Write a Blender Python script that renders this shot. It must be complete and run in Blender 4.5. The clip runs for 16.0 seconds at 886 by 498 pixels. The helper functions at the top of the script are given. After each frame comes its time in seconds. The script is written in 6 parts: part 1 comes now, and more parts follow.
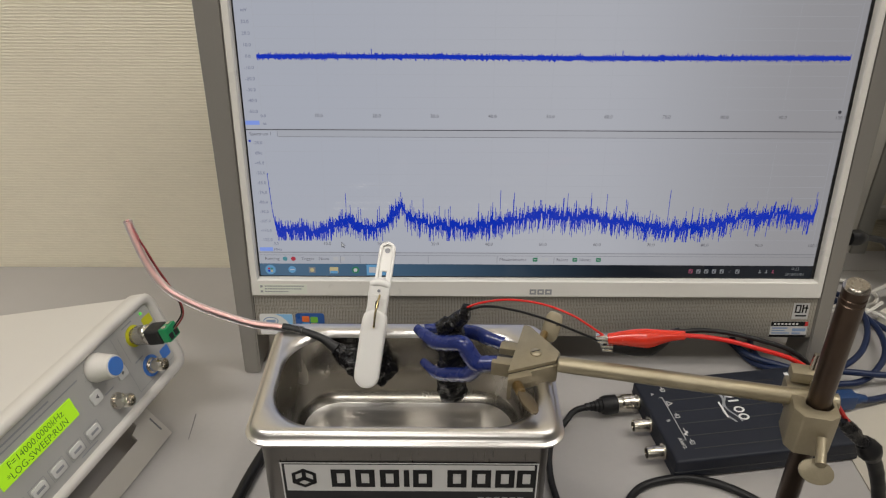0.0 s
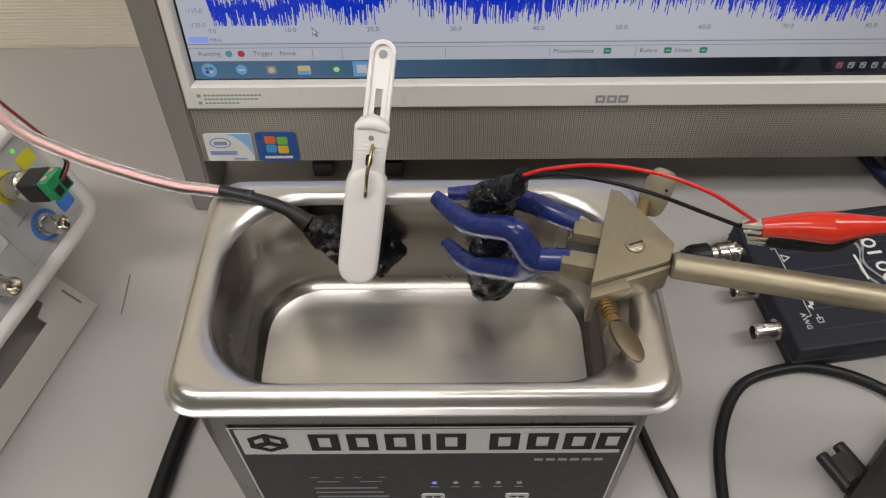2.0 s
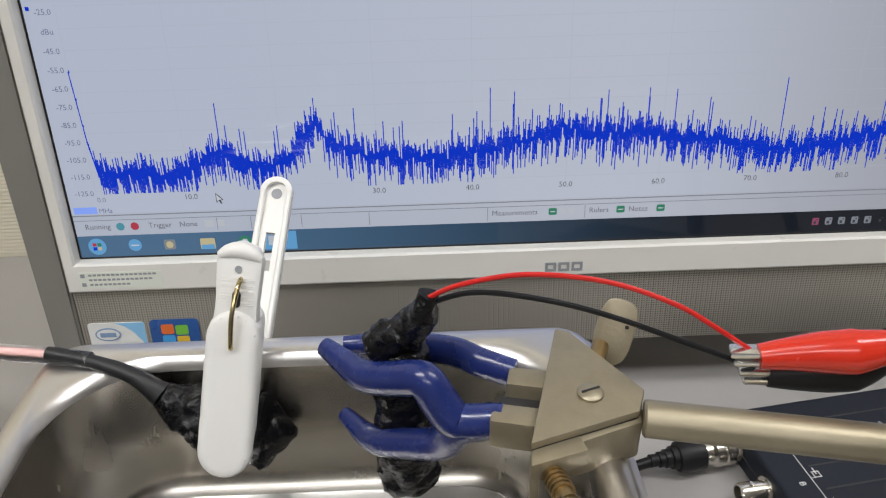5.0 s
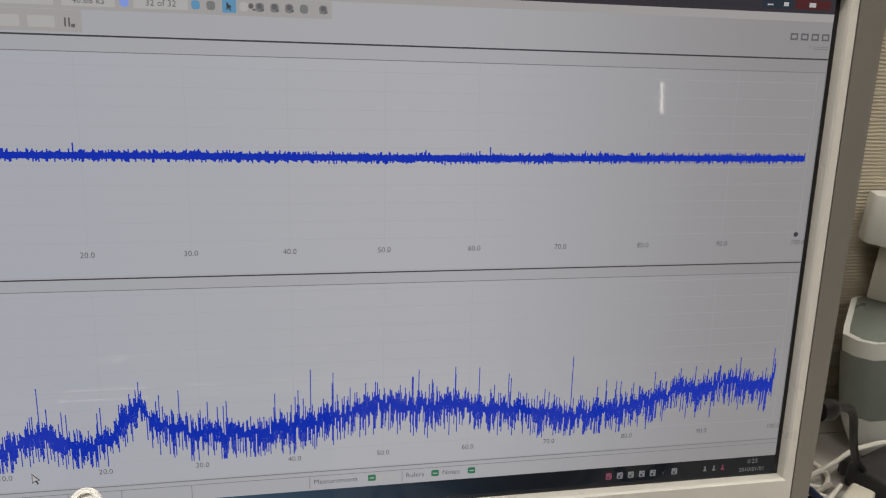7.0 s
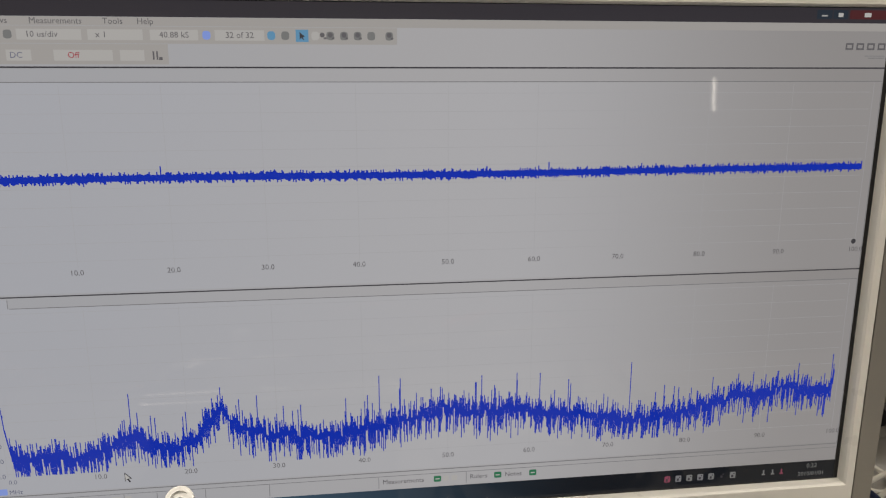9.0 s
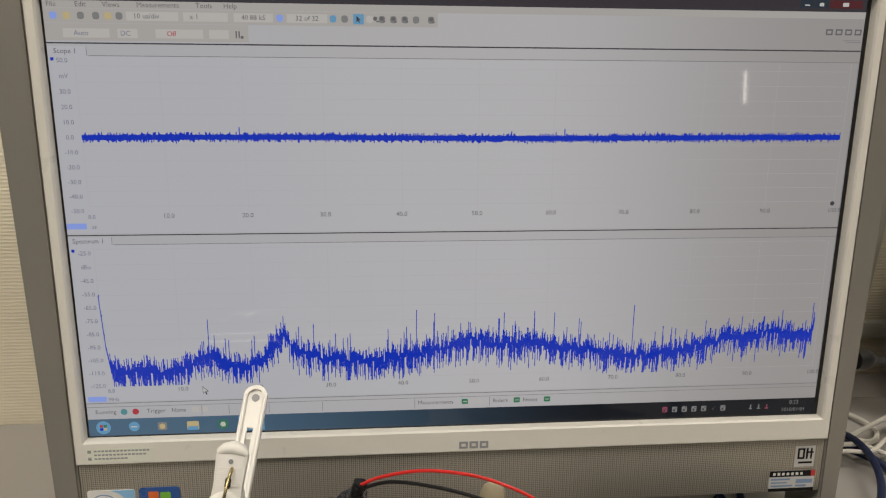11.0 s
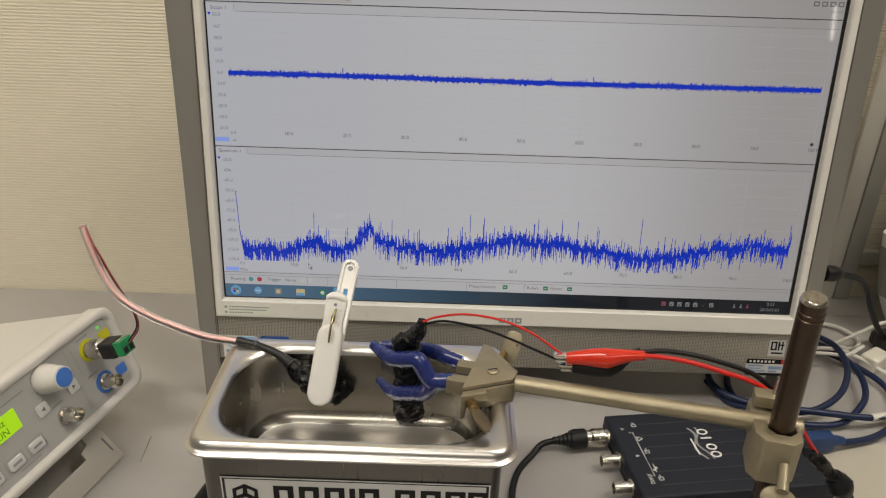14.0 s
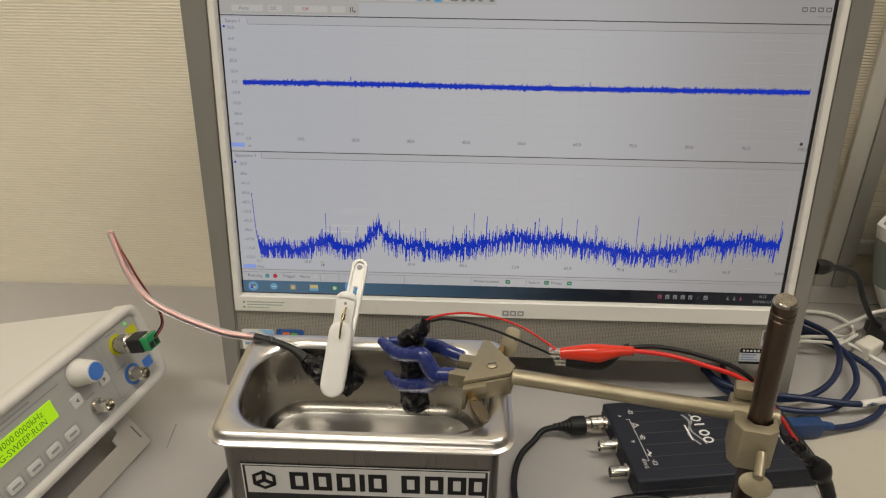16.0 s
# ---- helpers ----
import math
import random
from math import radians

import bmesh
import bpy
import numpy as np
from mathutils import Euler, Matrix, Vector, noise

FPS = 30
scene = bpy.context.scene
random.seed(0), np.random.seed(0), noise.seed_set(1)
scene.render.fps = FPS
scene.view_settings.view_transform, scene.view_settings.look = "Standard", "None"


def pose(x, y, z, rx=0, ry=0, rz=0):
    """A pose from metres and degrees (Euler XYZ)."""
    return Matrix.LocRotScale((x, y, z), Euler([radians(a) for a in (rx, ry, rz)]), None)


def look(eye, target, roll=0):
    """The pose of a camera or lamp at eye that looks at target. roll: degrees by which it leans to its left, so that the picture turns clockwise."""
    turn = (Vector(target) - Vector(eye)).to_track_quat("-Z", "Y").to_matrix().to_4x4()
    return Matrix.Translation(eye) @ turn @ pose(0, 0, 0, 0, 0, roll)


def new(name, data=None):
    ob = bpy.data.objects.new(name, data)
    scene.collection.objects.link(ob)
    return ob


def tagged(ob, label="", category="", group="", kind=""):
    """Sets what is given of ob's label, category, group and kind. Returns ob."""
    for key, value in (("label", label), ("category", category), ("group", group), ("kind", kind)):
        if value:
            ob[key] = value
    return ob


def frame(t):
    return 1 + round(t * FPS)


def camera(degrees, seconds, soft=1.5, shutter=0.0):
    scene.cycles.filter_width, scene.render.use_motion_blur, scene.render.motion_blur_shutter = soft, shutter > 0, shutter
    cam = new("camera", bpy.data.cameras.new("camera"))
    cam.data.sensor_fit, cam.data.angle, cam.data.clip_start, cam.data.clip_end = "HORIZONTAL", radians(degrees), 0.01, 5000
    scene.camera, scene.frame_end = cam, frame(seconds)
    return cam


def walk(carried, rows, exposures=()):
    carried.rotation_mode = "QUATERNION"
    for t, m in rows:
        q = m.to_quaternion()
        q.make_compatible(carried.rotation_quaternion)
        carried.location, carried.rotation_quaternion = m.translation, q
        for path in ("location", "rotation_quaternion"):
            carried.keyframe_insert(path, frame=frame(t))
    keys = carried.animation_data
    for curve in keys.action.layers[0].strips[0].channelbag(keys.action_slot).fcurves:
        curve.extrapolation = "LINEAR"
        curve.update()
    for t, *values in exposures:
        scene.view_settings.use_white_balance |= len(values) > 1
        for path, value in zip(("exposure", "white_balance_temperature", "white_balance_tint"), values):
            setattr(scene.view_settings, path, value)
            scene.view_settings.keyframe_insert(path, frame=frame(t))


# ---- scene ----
cam = camera(61.0, 16.0, 1.2)
PATH = [
    (0, (-0.022, 0.097, 0.419), (-0.026, 1.807, -0.618), 0.2),
    (0.5, (-0.02, 0.123, 0.41), (-0.021, 1.828, -0.636), -0.1),
    (1, (-0.023, 0.189, 0.385), (-0.014, 1.75, -0.865), 0.2),
    (1.5, (-0.032, 0.253, 0.359), (-0.036, 1.622, -1.098), -0.1),
    (2, (-0.035, 0.276, 0.346), (-0.044, 1.525, -1.216), -0.7),
    (2.5, (-0.035, 0.283, 0.336), (-0.048, 1.493, -1.256), -1.2),
    (3, (-0.039, 0.292, 0.277), (-0.052, 1.701, -1.142), -0.6),
    (3.2, (-0.039, 0.293, 0.258), (-0.052, 1.787, -1.072), -0.5),
    (5.3, (0.006, 0.3, 0.277), (0.067, 2.038, -0.712), -1.4),
    (5.5, (0.015, 0.3, 0.291), (0.154, 2.057, -0.656), -0.1),
    (5.6, (0.016, 0.308, 0.308), (0.217, 2.036, -0.679), 0.5),
    (6, (0.021, 0.298, 0.318), (0.323, 2.075, -0.549), 1.2),
    (6.5, (0.019, 0.297, 0.332), (0.376, 2.109, -0.435), 2.3),
    (7, (0.017, 0.296, 0.339), (0.391, 2.133, -0.359), 3.0),
    (7.5, (0.01, 0.298, 0.337), (0.327, 2.151, -0.345), 2.8),
    (8, (0.006, 0.299, 0.334), (0.325, 2.155, -0.339), 2.8),
    (8.2, (0.011, 0.298, 0.34), (0.311, 2.15, -0.352), 2.2),
    (10.3, (0.002, 0.239, 0.354), (0.207, 2.099, -0.353), 1.4),
    (10.5, (0.002, 0.231, 0.355), (0.201, 2.089, -0.36), 1.5),
    (11, (-0.001, 0.217, 0.351), (0.171, 2.074, -0.37), 1.2),
    (11.5, (-0.001, 0.195, 0.355), (0.139, 2.046, -0.39), 0.9),
    (12, (-0.001, 0.17, 0.358), (0.114, 2.015, -0.405), 1.2),
    (12.5, (0.0, 0.147, 0.369), (0.082, 1.979, -0.429), 1.7),
    (13, (0.004, 0.126, 0.377), (0.058, 1.939, -0.465), 1.9),
    (13.5, (0.005, 0.106, 0.384), (0.031, 1.899, -0.501), 1.9),
    (14, (0.004, 0.092, 0.392), (-0.008, 1.878, -0.509), 1.7),
    (14.5, (0.005, 0.085, 0.398), (-0.035, 1.862, -0.519), 1.4),
    (15, (0.007, 0.079, 0.407), (-0.05, 1.848, -0.523), 1.1),
    (15.5, (0.01, 0.073, 0.414), (-0.052, 1.838, -0.524), 1.0),
    (16, (0.013, 0.072, 0.418), (-0.042, 1.832, -0.531), 0.6),
]
walk(cam, [(t, look(eye, target, roll)) for t, eye, target, roll in PATH],
     [(0, -0.09, 6600, 11), (0.5, -0.09, 6600, 12), (1.25, -0.12, 6750, 13), (2, -0.07, 6450, 13), (2.5, 0.0, 6150, 12), (3.2, 0.0, 6000, 11), (5.3, 0.18, 6150, 11), (5.6, 0.12, 6150, 11),
      (6.1, -0.10, 6100, 10), (7, -0.14, 6850, 11), (8.2, -0.19, 7050, 11), (10.5, -0.08, 7150, 11), (12, -0.03, 7100, 11), (16, -0.05, 7150, 10)])


# ---- world, lamps ----
world = bpy.data.worlds.new("world")
scene.world = world
world.use_nodes = True
world.node_tree.nodes["Background"].inputs[0].default_value = (0.9, 0.93, 1.0, 1)
world.node_tree.nodes["Background"].inputs[1].default_value = 0.02
CEIL = 1.72
LAMPS = [((-0.85, -0.20, CEIL - 0.07), 17.0), ((0.95, 0.22, CEIL - 0.07), 12.0), ((-0.20, -1.60, CEIL - 0.07), 10.5)]
for at, watts in LAMPS:
    light = bpy.data.lights.new("ceiling_lamp_light", "AREA")
    light.shape, light.size, light.size_y, light.energy, light.color = "RECTANGLE", 1.2, 0.28, watts, (1.0, 0.97, 0.92)
    new("ceiling_lamp_light", light).matrix_world = Matrix.Translation(at)


# ---- materials ----
def mat(name, color, rough=0.5, metal=0.0, var=0.06, scale=60.0, bump=0.0, bscale=400.0, stretch=(1, 1, 1), stain=0.0, emit=None, power=0.0, transmission=0.0, coat=0.0, spec=0.5, rvar=0.08):
    m = bpy.data.materials.new(name)
    m.use_nodes = True
    nt = m.node_tree
    b = nt.nodes["Principled BSDF"]
    b.inputs["Metallic"].default_value = metal
    b.inputs["Transmission Weight"].default_value = transmission
    b.inputs["Coat Weight"].default_value = coat
    b.inputs["Specular IOR Level"].default_value = spec
    co = nt.nodes.new("ShaderNodeTexCoord")
    mp = nt.nodes.new("ShaderNodeMapping")
    mp.inputs["Scale"].default_value = stretch
    nt.links.new(co.outputs["Object"], mp.inputs[0])
    fine = nt.nodes.new("ShaderNodeTexNoise")
    fine.inputs["Scale"].default_value, fine.inputs["Detail"].default_value = scale, 5
    nt.links.new(mp.outputs[0], fine.inputs["Vector"])
    ramp = nt.nodes.new("ShaderNodeMix")
    ramp.data_type = "RGBA"
    ramp.inputs[6].default_value = (*[c * (1 - var) for c in color], 1)
    ramp.inputs[7].default_value = (*[min(1, c * (1 + var)) for c in color], 1)
    nt.links.new(fine.outputs["Fac"], ramp.inputs[0])
    last = ramp.outputs[2]
    if stain:
        wide = nt.nodes.new("ShaderNodeTexNoise")
        wide.inputs["Scale"].default_value, wide.inputs["Detail"].default_value = scale / 9, 3
        nt.links.new(co.outputs["Object"], wide.inputs["Vector"])
        st = nt.nodes.new("ShaderNodeMix")
        st.data_type, st.blend_type = "RGBA", "MULTIPLY"
        nt.links.new(wide.outputs["Fac"], st.inputs[0])
        nt.links.new(last, st.inputs[6])
        st.inputs[7].default_value = (1 - stain, 1 - stain * 1.1, 1 - stain * 1.3, 1)
        last = st.outputs[2]
    nt.links.new(last, b.inputs["Base Color"])
    rr = nt.nodes.new("ShaderNodeMapRange")
    rr.inputs[3].default_value, rr.inputs[4].default_value = max(0.02, rough - rvar), min(1, rough + rvar)
    nt.links.new(fine.outputs["Fac"], rr.inputs[0])
    nt.links.new(rr.outputs[0], b.inputs["Roughness"])
    if bump:
        bn = nt.nodes.new("ShaderNodeTexNoise")
        bn.inputs["Scale"].default_value, bn.inputs["Detail"].default_value = bscale, 4
        nt.links.new(mp.outputs[0], bn.inputs["Vector"])
        bu = nt.nodes.new("ShaderNodeBump")
        bu.inputs["Strength"].default_value, bu.inputs["Distance"].default_value = bump, 0.001
        nt.links.new(bn.outputs["Fac"], bu.inputs["Height"])
        nt.links.new(bu.outputs[0], b.inputs["Normal"])
    if emit:
        b.inputs["Emission Color"].default_value = (*emit, 1)
        b.inputs["Emission Strength"].default_value = power
    return m


def lit(name, color, power=1.0):
    """A patch of the glossy liquid-crystal picture, which gives off its own light."""
    return mat(name, (0.010, 0.010, 0.011), 0.03, var=0.0, rvar=0.005, emit=color, power=power, spec=0.24)


def wallpaper(name, color, pitch=520.0, depth=1.0):
    """Vinyl wallpaper with a woven, ribbed relief."""
    m = mat(name, color, 0.75, var=0.05, scale=140, stretch=(0.35, 1, 1), stain=0.06)
    nt = m.node_tree
    co = nt.nodes.new("ShaderNodeTexCoord")
    mp = nt.nodes.new("ShaderNodeMapping")
    mp.inputs["Scale"].default_value = (0.22, 1, 1)
    nt.links.new(co.outputs["Object"], mp.inputs[0])
    a = nt.nodes.new("ShaderNodeTexNoise")
    a.inputs["Scale"].default_value, a.inputs["Detail"].default_value = pitch, 3
    nt.links.new(mp.outputs[0], a.inputs["Vector"])
    wv = nt.nodes.new("ShaderNodeTexWave")
    wv.bands_direction = "Z"
    wv.inputs["Scale"].default_value, wv.inputs["Distortion"].default_value, wv.inputs["Detail"].default_value, wv.inputs["Detail Scale"].default_value = 112.0, 2.6, 3.0, 4.0
    nt.links.new(mp.outputs[0], wv.inputs["Vector"])
    add = nt.nodes.new("ShaderNodeMath")
    nt.links.new(a.outputs["Fac"], add.inputs[0])
    nt.links.new(wv.outputs["Fac"], add.inputs[1])
    bu = nt.nodes.new("ShaderNodeBump")
    bu.inputs["Strength"].default_value, bu.inputs["Distance"].default_value = 0.30 * depth, 0.0011
    nt.links.new(add.outputs[0], bu.inputs["Height"])
    nt.links.new(bu.outputs[0], nt.nodes["Principled BSDF"].inputs["Normal"])
    return m


def grille(name, color):
    """Silver sheet with rows of fine punched holes."""
    m = mat(name, color, 0.42, 0.55, var=0.04, scale=300)
    nt = m.node_tree
    b = nt.nodes["Principled BSDF"]
    co = nt.nodes.new("ShaderNodeTexCoord")
    sep = nt.nodes.new("ShaderNodeSeparateXYZ")
    nt.links.new(co.outputs["Object"], sep.inputs[0])
    waves = []
    for axis, pitch in ((0, 0.00120), (1, 0.00125), (0, 0.00240)):
        mu = nt.nodes.new("ShaderNodeMath")
        mu.operation = "MULTIPLY"
        mu.inputs[1].default_value = 2 * math.pi / pitch
        nt.links.new(sep.outputs[axis], mu.inputs[0])
        si = nt.nodes.new("ShaderNodeMath")
        si.operation = "SINE"
        nt.links.new(mu.outputs[0], si.inputs[0])
        waves.append(si)
    ad = nt.nodes.new("ShaderNodeMath")
    nt.links.new(waves[0].outputs[0], ad.inputs[0])
    nt.links.new(waves[1].outputs[0], ad.inputs[1])
    columns = nt.nodes.new("ShaderNodeMath")
    columns.operation = "MULTIPLY_ADD"
    columns.inputs[1].default_value = 0.45
    nt.links.new(waves[2].outputs[0], columns.inputs[0])
    nt.links.new(ad.outputs[0], columns.inputs[2])
    mr = nt.nodes.new("ShaderNodeMapRange")
    mr.inputs[1].default_value, mr.inputs[2].default_value = 0.35, 0.9
    nt.links.new(columns.outputs[0], mr.inputs[0])
    mx = nt.nodes.new("ShaderNodeMix")
    mx.data_type = "RGBA"
    old = b.inputs["Base Color"].links[0].from_socket
    nt.links.new(mr.outputs[0], mx.inputs[0])
    nt.links.new(old, mx.inputs[6])
    mx.inputs[7].default_value = (0.17, 0.16, 0.14, 1)
    nt.links.new(mx.outputs[2], b.inputs["Base Color"])
    return m


WALL = wallpaper("beige_wallpaper", (0.86, 0.80, 0.645))
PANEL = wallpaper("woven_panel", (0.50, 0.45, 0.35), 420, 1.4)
PLASTER = mat("white_plaster", (0.72, 0.71, 0.68), 0.8, bump=0.2, bscale=200, stain=0.05)
# Unseen walls and floor kept dark so steel and black parts mirror dimness.
SIDEWALL = mat("unseen_dark_wall", (0.26, 0.255, 0.24), 0.7, bump=0.2, bscale=200, stain=0.08, scale=30)
VINYL = mat("grey_vinyl", (0.16, 0.155, 0.145), 0.5, stain=0.15, scale=20)
DESK = mat("grey_desk_laminate", (0.43, 0.415, 0.405), 0.42, var=0.03, scale=220, bump=0.05, bscale=900, stain=0.07)
GREYPAINT = mat("grey_painted_metal", (0.30, 0.29, 0.26), 0.5, stain=0.06)
PALEGREY = mat("pale_grey_painted_metal", (0.52, 0.50, 0.45), 0.5, stain=0.05)
BEZEL = mat("white_gloss_plastic", (0.76, 0.74, 0.69), 0.30, var=0.015, coat=0.2, scale=90)
SILVER = mat("silver_painted_plastic", (0.31, 0.295, 0.272), 0.40, 0.45, var=0.03, scale=500, bump=0.05, bscale=2500, stain=0.03)
GRILLE = grille("silver_speaker_grille", (0.47, 0.44, 0.385))
DARKPL = mat("charcoal_plastic", (0.035, 0.035, 0.036), 0.5, var=0.1, bump=0.1, bscale=1500)
BLACKRIM = mat("black_panel_edge", (0.008, 0.008, 0.009), 0.35, var=0.05)
STEEL = mat("polished_stainless", (0.76, 0.74, 0.725), 0.31, 1.0, var=0.03, scale=70, stretch=(1, 1, 0.2), stain=0.08, rvar=0.03)
# Steel darkened by hand: the dim room it would mirror is in the colour.
BRUSHED = mat("brushed_stainless_dim_mirror", (0.155, 0.148, 0.14), 0.30, 1.0, var=0.07, scale=900, bump=0.08, bscale=1600, stretch=(1, 1, 0.04), stain=0.06)
FLOORST = mat("tank_floor_stainless", (0.74, 0.72, 0.70), 0.37, 1.0, var=0.04, scale=500, bump=0.04, bscale=1200, stretch=(0.05, 1, 1), stain=0.12)
# Dim reflections are put into this base colour; the stain is water marks.
TANKW = mat("tank_wall_dim_stainless", (0.49, 0.475, 0.45), 0.25, 1.0, var=0.10, scale=60, bump=0.015, bscale=90, stretch=(1, 1, 0.4), stain=0.35, rvar=0.10)
TINNED = mat("tinned_steel_jaw", (0.80, 0.79, 0.76), 0.24, 0.95, var=0.05, scale=400)
NICKEL = mat("nickel_plating", (0.74, 0.71, 0.65), 0.24, 1.0, var=0.10, scale=220, stain=0.12)
WINGM = mat("tarnished_cast_plate", (0.19, 0.155, 0.105), 0.40, 0.75, var=0.14, scale=260, bump=0.1, bscale=600, stain=0.25)
CHAMPAGNE = mat("champagne_cast_metal", (0.35, 0.305, 0.215), 0.42, 0.5, var=0.12, scale=320, bump=0.12, bscale=700, stain=0.18)
RODM = mat("worn_nickel_rod", (0.48, 0.435, 0.33), 0.44, 0.80, var=0.48, scale=110, bump=0.08, bscale=900, stretch=(0.3, 1, 1), stain=0.45)
RUSTY = mat("rust_stained_post", (0.092, 0.066, 0.052), 0.32, 0.85, var=0.45, scale=90, bump=0.12, bscale=500, stretch=(1, 1, 0.3), stain=0.45)
# Post end lightened to hold the highlight on its top.
CAPSHINE = mat("worn_cap_highlight", (0.56, 0.52, 0.47), 0.27, 0.95, var=0.2, scale=200, stain=0.2)
BRASS = mat("aged_brass_screw", (0.42, 0.30, 0.14), 0.38, 0.9, var=0.25, scale=300, stain=0.3)
BLUEV = mat("blue_vinyl_dip", (0.018, 0.032, 0.165), 0.27, var=0.10, scale=160, coat=0.25, bump=0.04, bscale=300, stain=0.10)
TAPE = mat("black_rubber_tape", (0.004, 0.004, 0.005), 0.26, var=0.3, scale=300, bump=0.85, bscale=380, spec=0.34)
CABLE = mat("black_cable_pvc", (0.009, 0.009, 0.010), 0.45, var=0.15, scale=400, spec=0.35)
GREYSLEEVE = mat("dark_grey_sleeve", (0.013, 0.013, 0.014), 0.48, var=0.2, scale=300)
REDW = mat("red_wire_pvc", (0.62, 0.018, 0.014), 0.36, var=0.05)
REDBOOT = mat("red_rubber_boot", (0.66, 0.032, 0.012), 0.24, var=0.06, coat=0.3, scale=150)
PINKW = mat("pink_wire", (0.76, 0.46, 0.43), 0.4, var=0.05)
MAROON = mat("dark_red_wire", (0.30, 0.03, 0.03), 0.4)
CLIPW = mat("white_peg_plastic", (0.86, 0.85, 0.82), 0.34, var=0.02, scale=150, stain=0.03)
WIREBR = mat("brass_spring_wire", (0.55, 0.45, 0.24), 0.25, 1.0, var=0.1)
GENW = mat("white_instrument_plastic", (0.65, 0.63, 0.595), 0.42, var=0.015, bump=0.04, bscale=1500, stain=0.04)
GENP = mat("pale_grey_panel", (0.46, 0.46, 0.447), 0.38, var=0.02, scale=200, stain=0.03)
GREYINK = mat("grey_print", (0.16, 0.16, 0.165), 0.5)
KEYC = mat("grey_key", (0.66, 0.66, 0.645), 0.4)
BLUEC = mat("blue_plastic", (0.06, 0.20, 0.62), 0.35, var=0.05)
YELLOWC = mat("yellow_print", (0.62, 0.60, 0.02), 0.4)
GREENC = mat("green_terminal_block", (0.012, 0.28, 0.10), 0.38, var=0.08)
LCD = mat("lit_green_display", (0.10, 0.18, 0.01), 0.25, var=0.02, emit=(0.36, 0.68, 0.02), power=0.85)
LCDINK = mat("dark_display_segments", (0.012, 0.03, 0.006), 0.5, emit=(0.06, 0.16, 0.004), power=0.8)
LEDG = mat("green_led", (0.1, 0.6, 0.1), 0.3, emit=(0.16, 0.8, 0.10), power=0.5)
LEDB = mat("violet_led", (0.1, 0.1, 0.4), 0.3, emit=(0.25, 0.22, 1.0), power=0.55)
SCOPE = mat("dark_blue_grey_case", (0.014, 0.017, 0.027), 0.55, var=0.10, scale=300, bump=0.10, bscale=2200, spec=0.36)
PRINTW = mat("white_print", (0.75, 0.75, 0.73), 0.5, var=0.02)
PRINTG = mat("mid_grey_print", (0.30, 0.31, 0.33), 0.5)
LABELK = mat("charcoal_label", (0.014, 0.015, 0.017), 0.42, var=0.08, scale=250, spec=0.25)
LABELW = mat("silver_white_label", (0.58, 0.58, 0.57), 0.36, var=0.02)
INKK = mat("black_print", (0.012, 0.012, 0.013), 0.5, spec=0.15)
USBB = mat("blue_usb_cable", (0.008, 0.018, 0.060), 0.40, var=0.08, scale=200)
USBP = mat("blue_usb_plug", (0.012, 0.045, 0.14), 0.38, var=0.06)
WHITEC = mat("white_cable", (0.70, 0.68, 0.63), 0.4, var=0.03)
WHITEB = mat("off_white_plastic", (0.74, 0.71, 0.62), 0.42, var=0.03, stain=0.05)
STICKB = mat("light_blue_sticker", (0.25, 0.52, 0.80), 0.3)
STICKN = mat("navy_sticker", (0.02, 0.09, 0.32), 0.28)
PANE_R, PANE_G, PANE_B, PANE_Y = mat("orange_print", (0.75, 0.16, 0.03), 0.35), mat("green_print", (0.18, 0.5, 0.05), 0.35), mat("sky_blue_print", (0.06, 0.35, 0.75), 0.35), mat("amber_print", (0.8, 0.5, 0.03), 0.35)
REDPR = mat("red_print", (0.55, 0.03, 0.03), 0.4)
BLUEPR = mat("faded_blue_print", (0.22, 0.32, 0.5), 0.4)
BAGG = mat("dark_green_plastic_film", (0.19, 0.215, 0.195), 0.30, var=0.2, scale=30, bump=0.4, bscale=60)
FROST = mat("frosted_white_plastic", (0.72, 0.73, 0.70), 0.35, var=0.04, scale=40)
CLEAR = mat("clear_pvc_tube", (0.97, 0.93, 0.92), 0.42, var=0.0, transmission=1.0, rvar=0.03)
TUBEGLOW = mat("lit_strip", (0.9, 0.9, 0.9), 0.5, var=0.0, emit=(1.0, 0.97, 0.9), power=32.0)
DIFFUSER = mat("lamp_diffuser", (0.9, 0.9, 0.88), 0.5, var=0.0, emit=(1.0, 0.955, 0.87), power=3.0)
S_WIN = lit("screen_window_grey", (0.343, 0.353, 0.380))
S_PANE = lit("screen_pane", (0.360, 0.373, 0.413))
S_TOOL = lit("screen_toolbar", (0.338, 0.338, 0.346))
S_STRIP = lit("screen_title_strip", (0.035, 0.033, 0.042))
S_TASK = lit("screen_taskbar", (0.055, 0.105, 0.175))
S_TASKD = lit("screen_taskbar_dark", (0.022, 0.032, 0.048))
S_LINE = lit("screen_line", (0.045, 0.045, 0.055))
S_SOFT = lit("screen_soft_line", (0.178, 0.185, 0.205))
S_TEXT = lit("screen_text", (0.11, 0.11, 0.125))
S_FAINT = lit("screen_faint_text", (0.135, 0.148, 0.225))
S_BLUE = lit("screen_blue_trace", (0.0, 0.024, 0.43))
S_MARK = lit("screen_blue_marker", (0.20, 0.30, 0.72))
S_GRID = lit("screen_grid", (0.352, 0.366, 0.408))
S_FIELD = lit("screen_field", (0.396, 0.403, 0.416))
S_GREEN = lit("screen_green", (0.025, 0.16, 0.085))
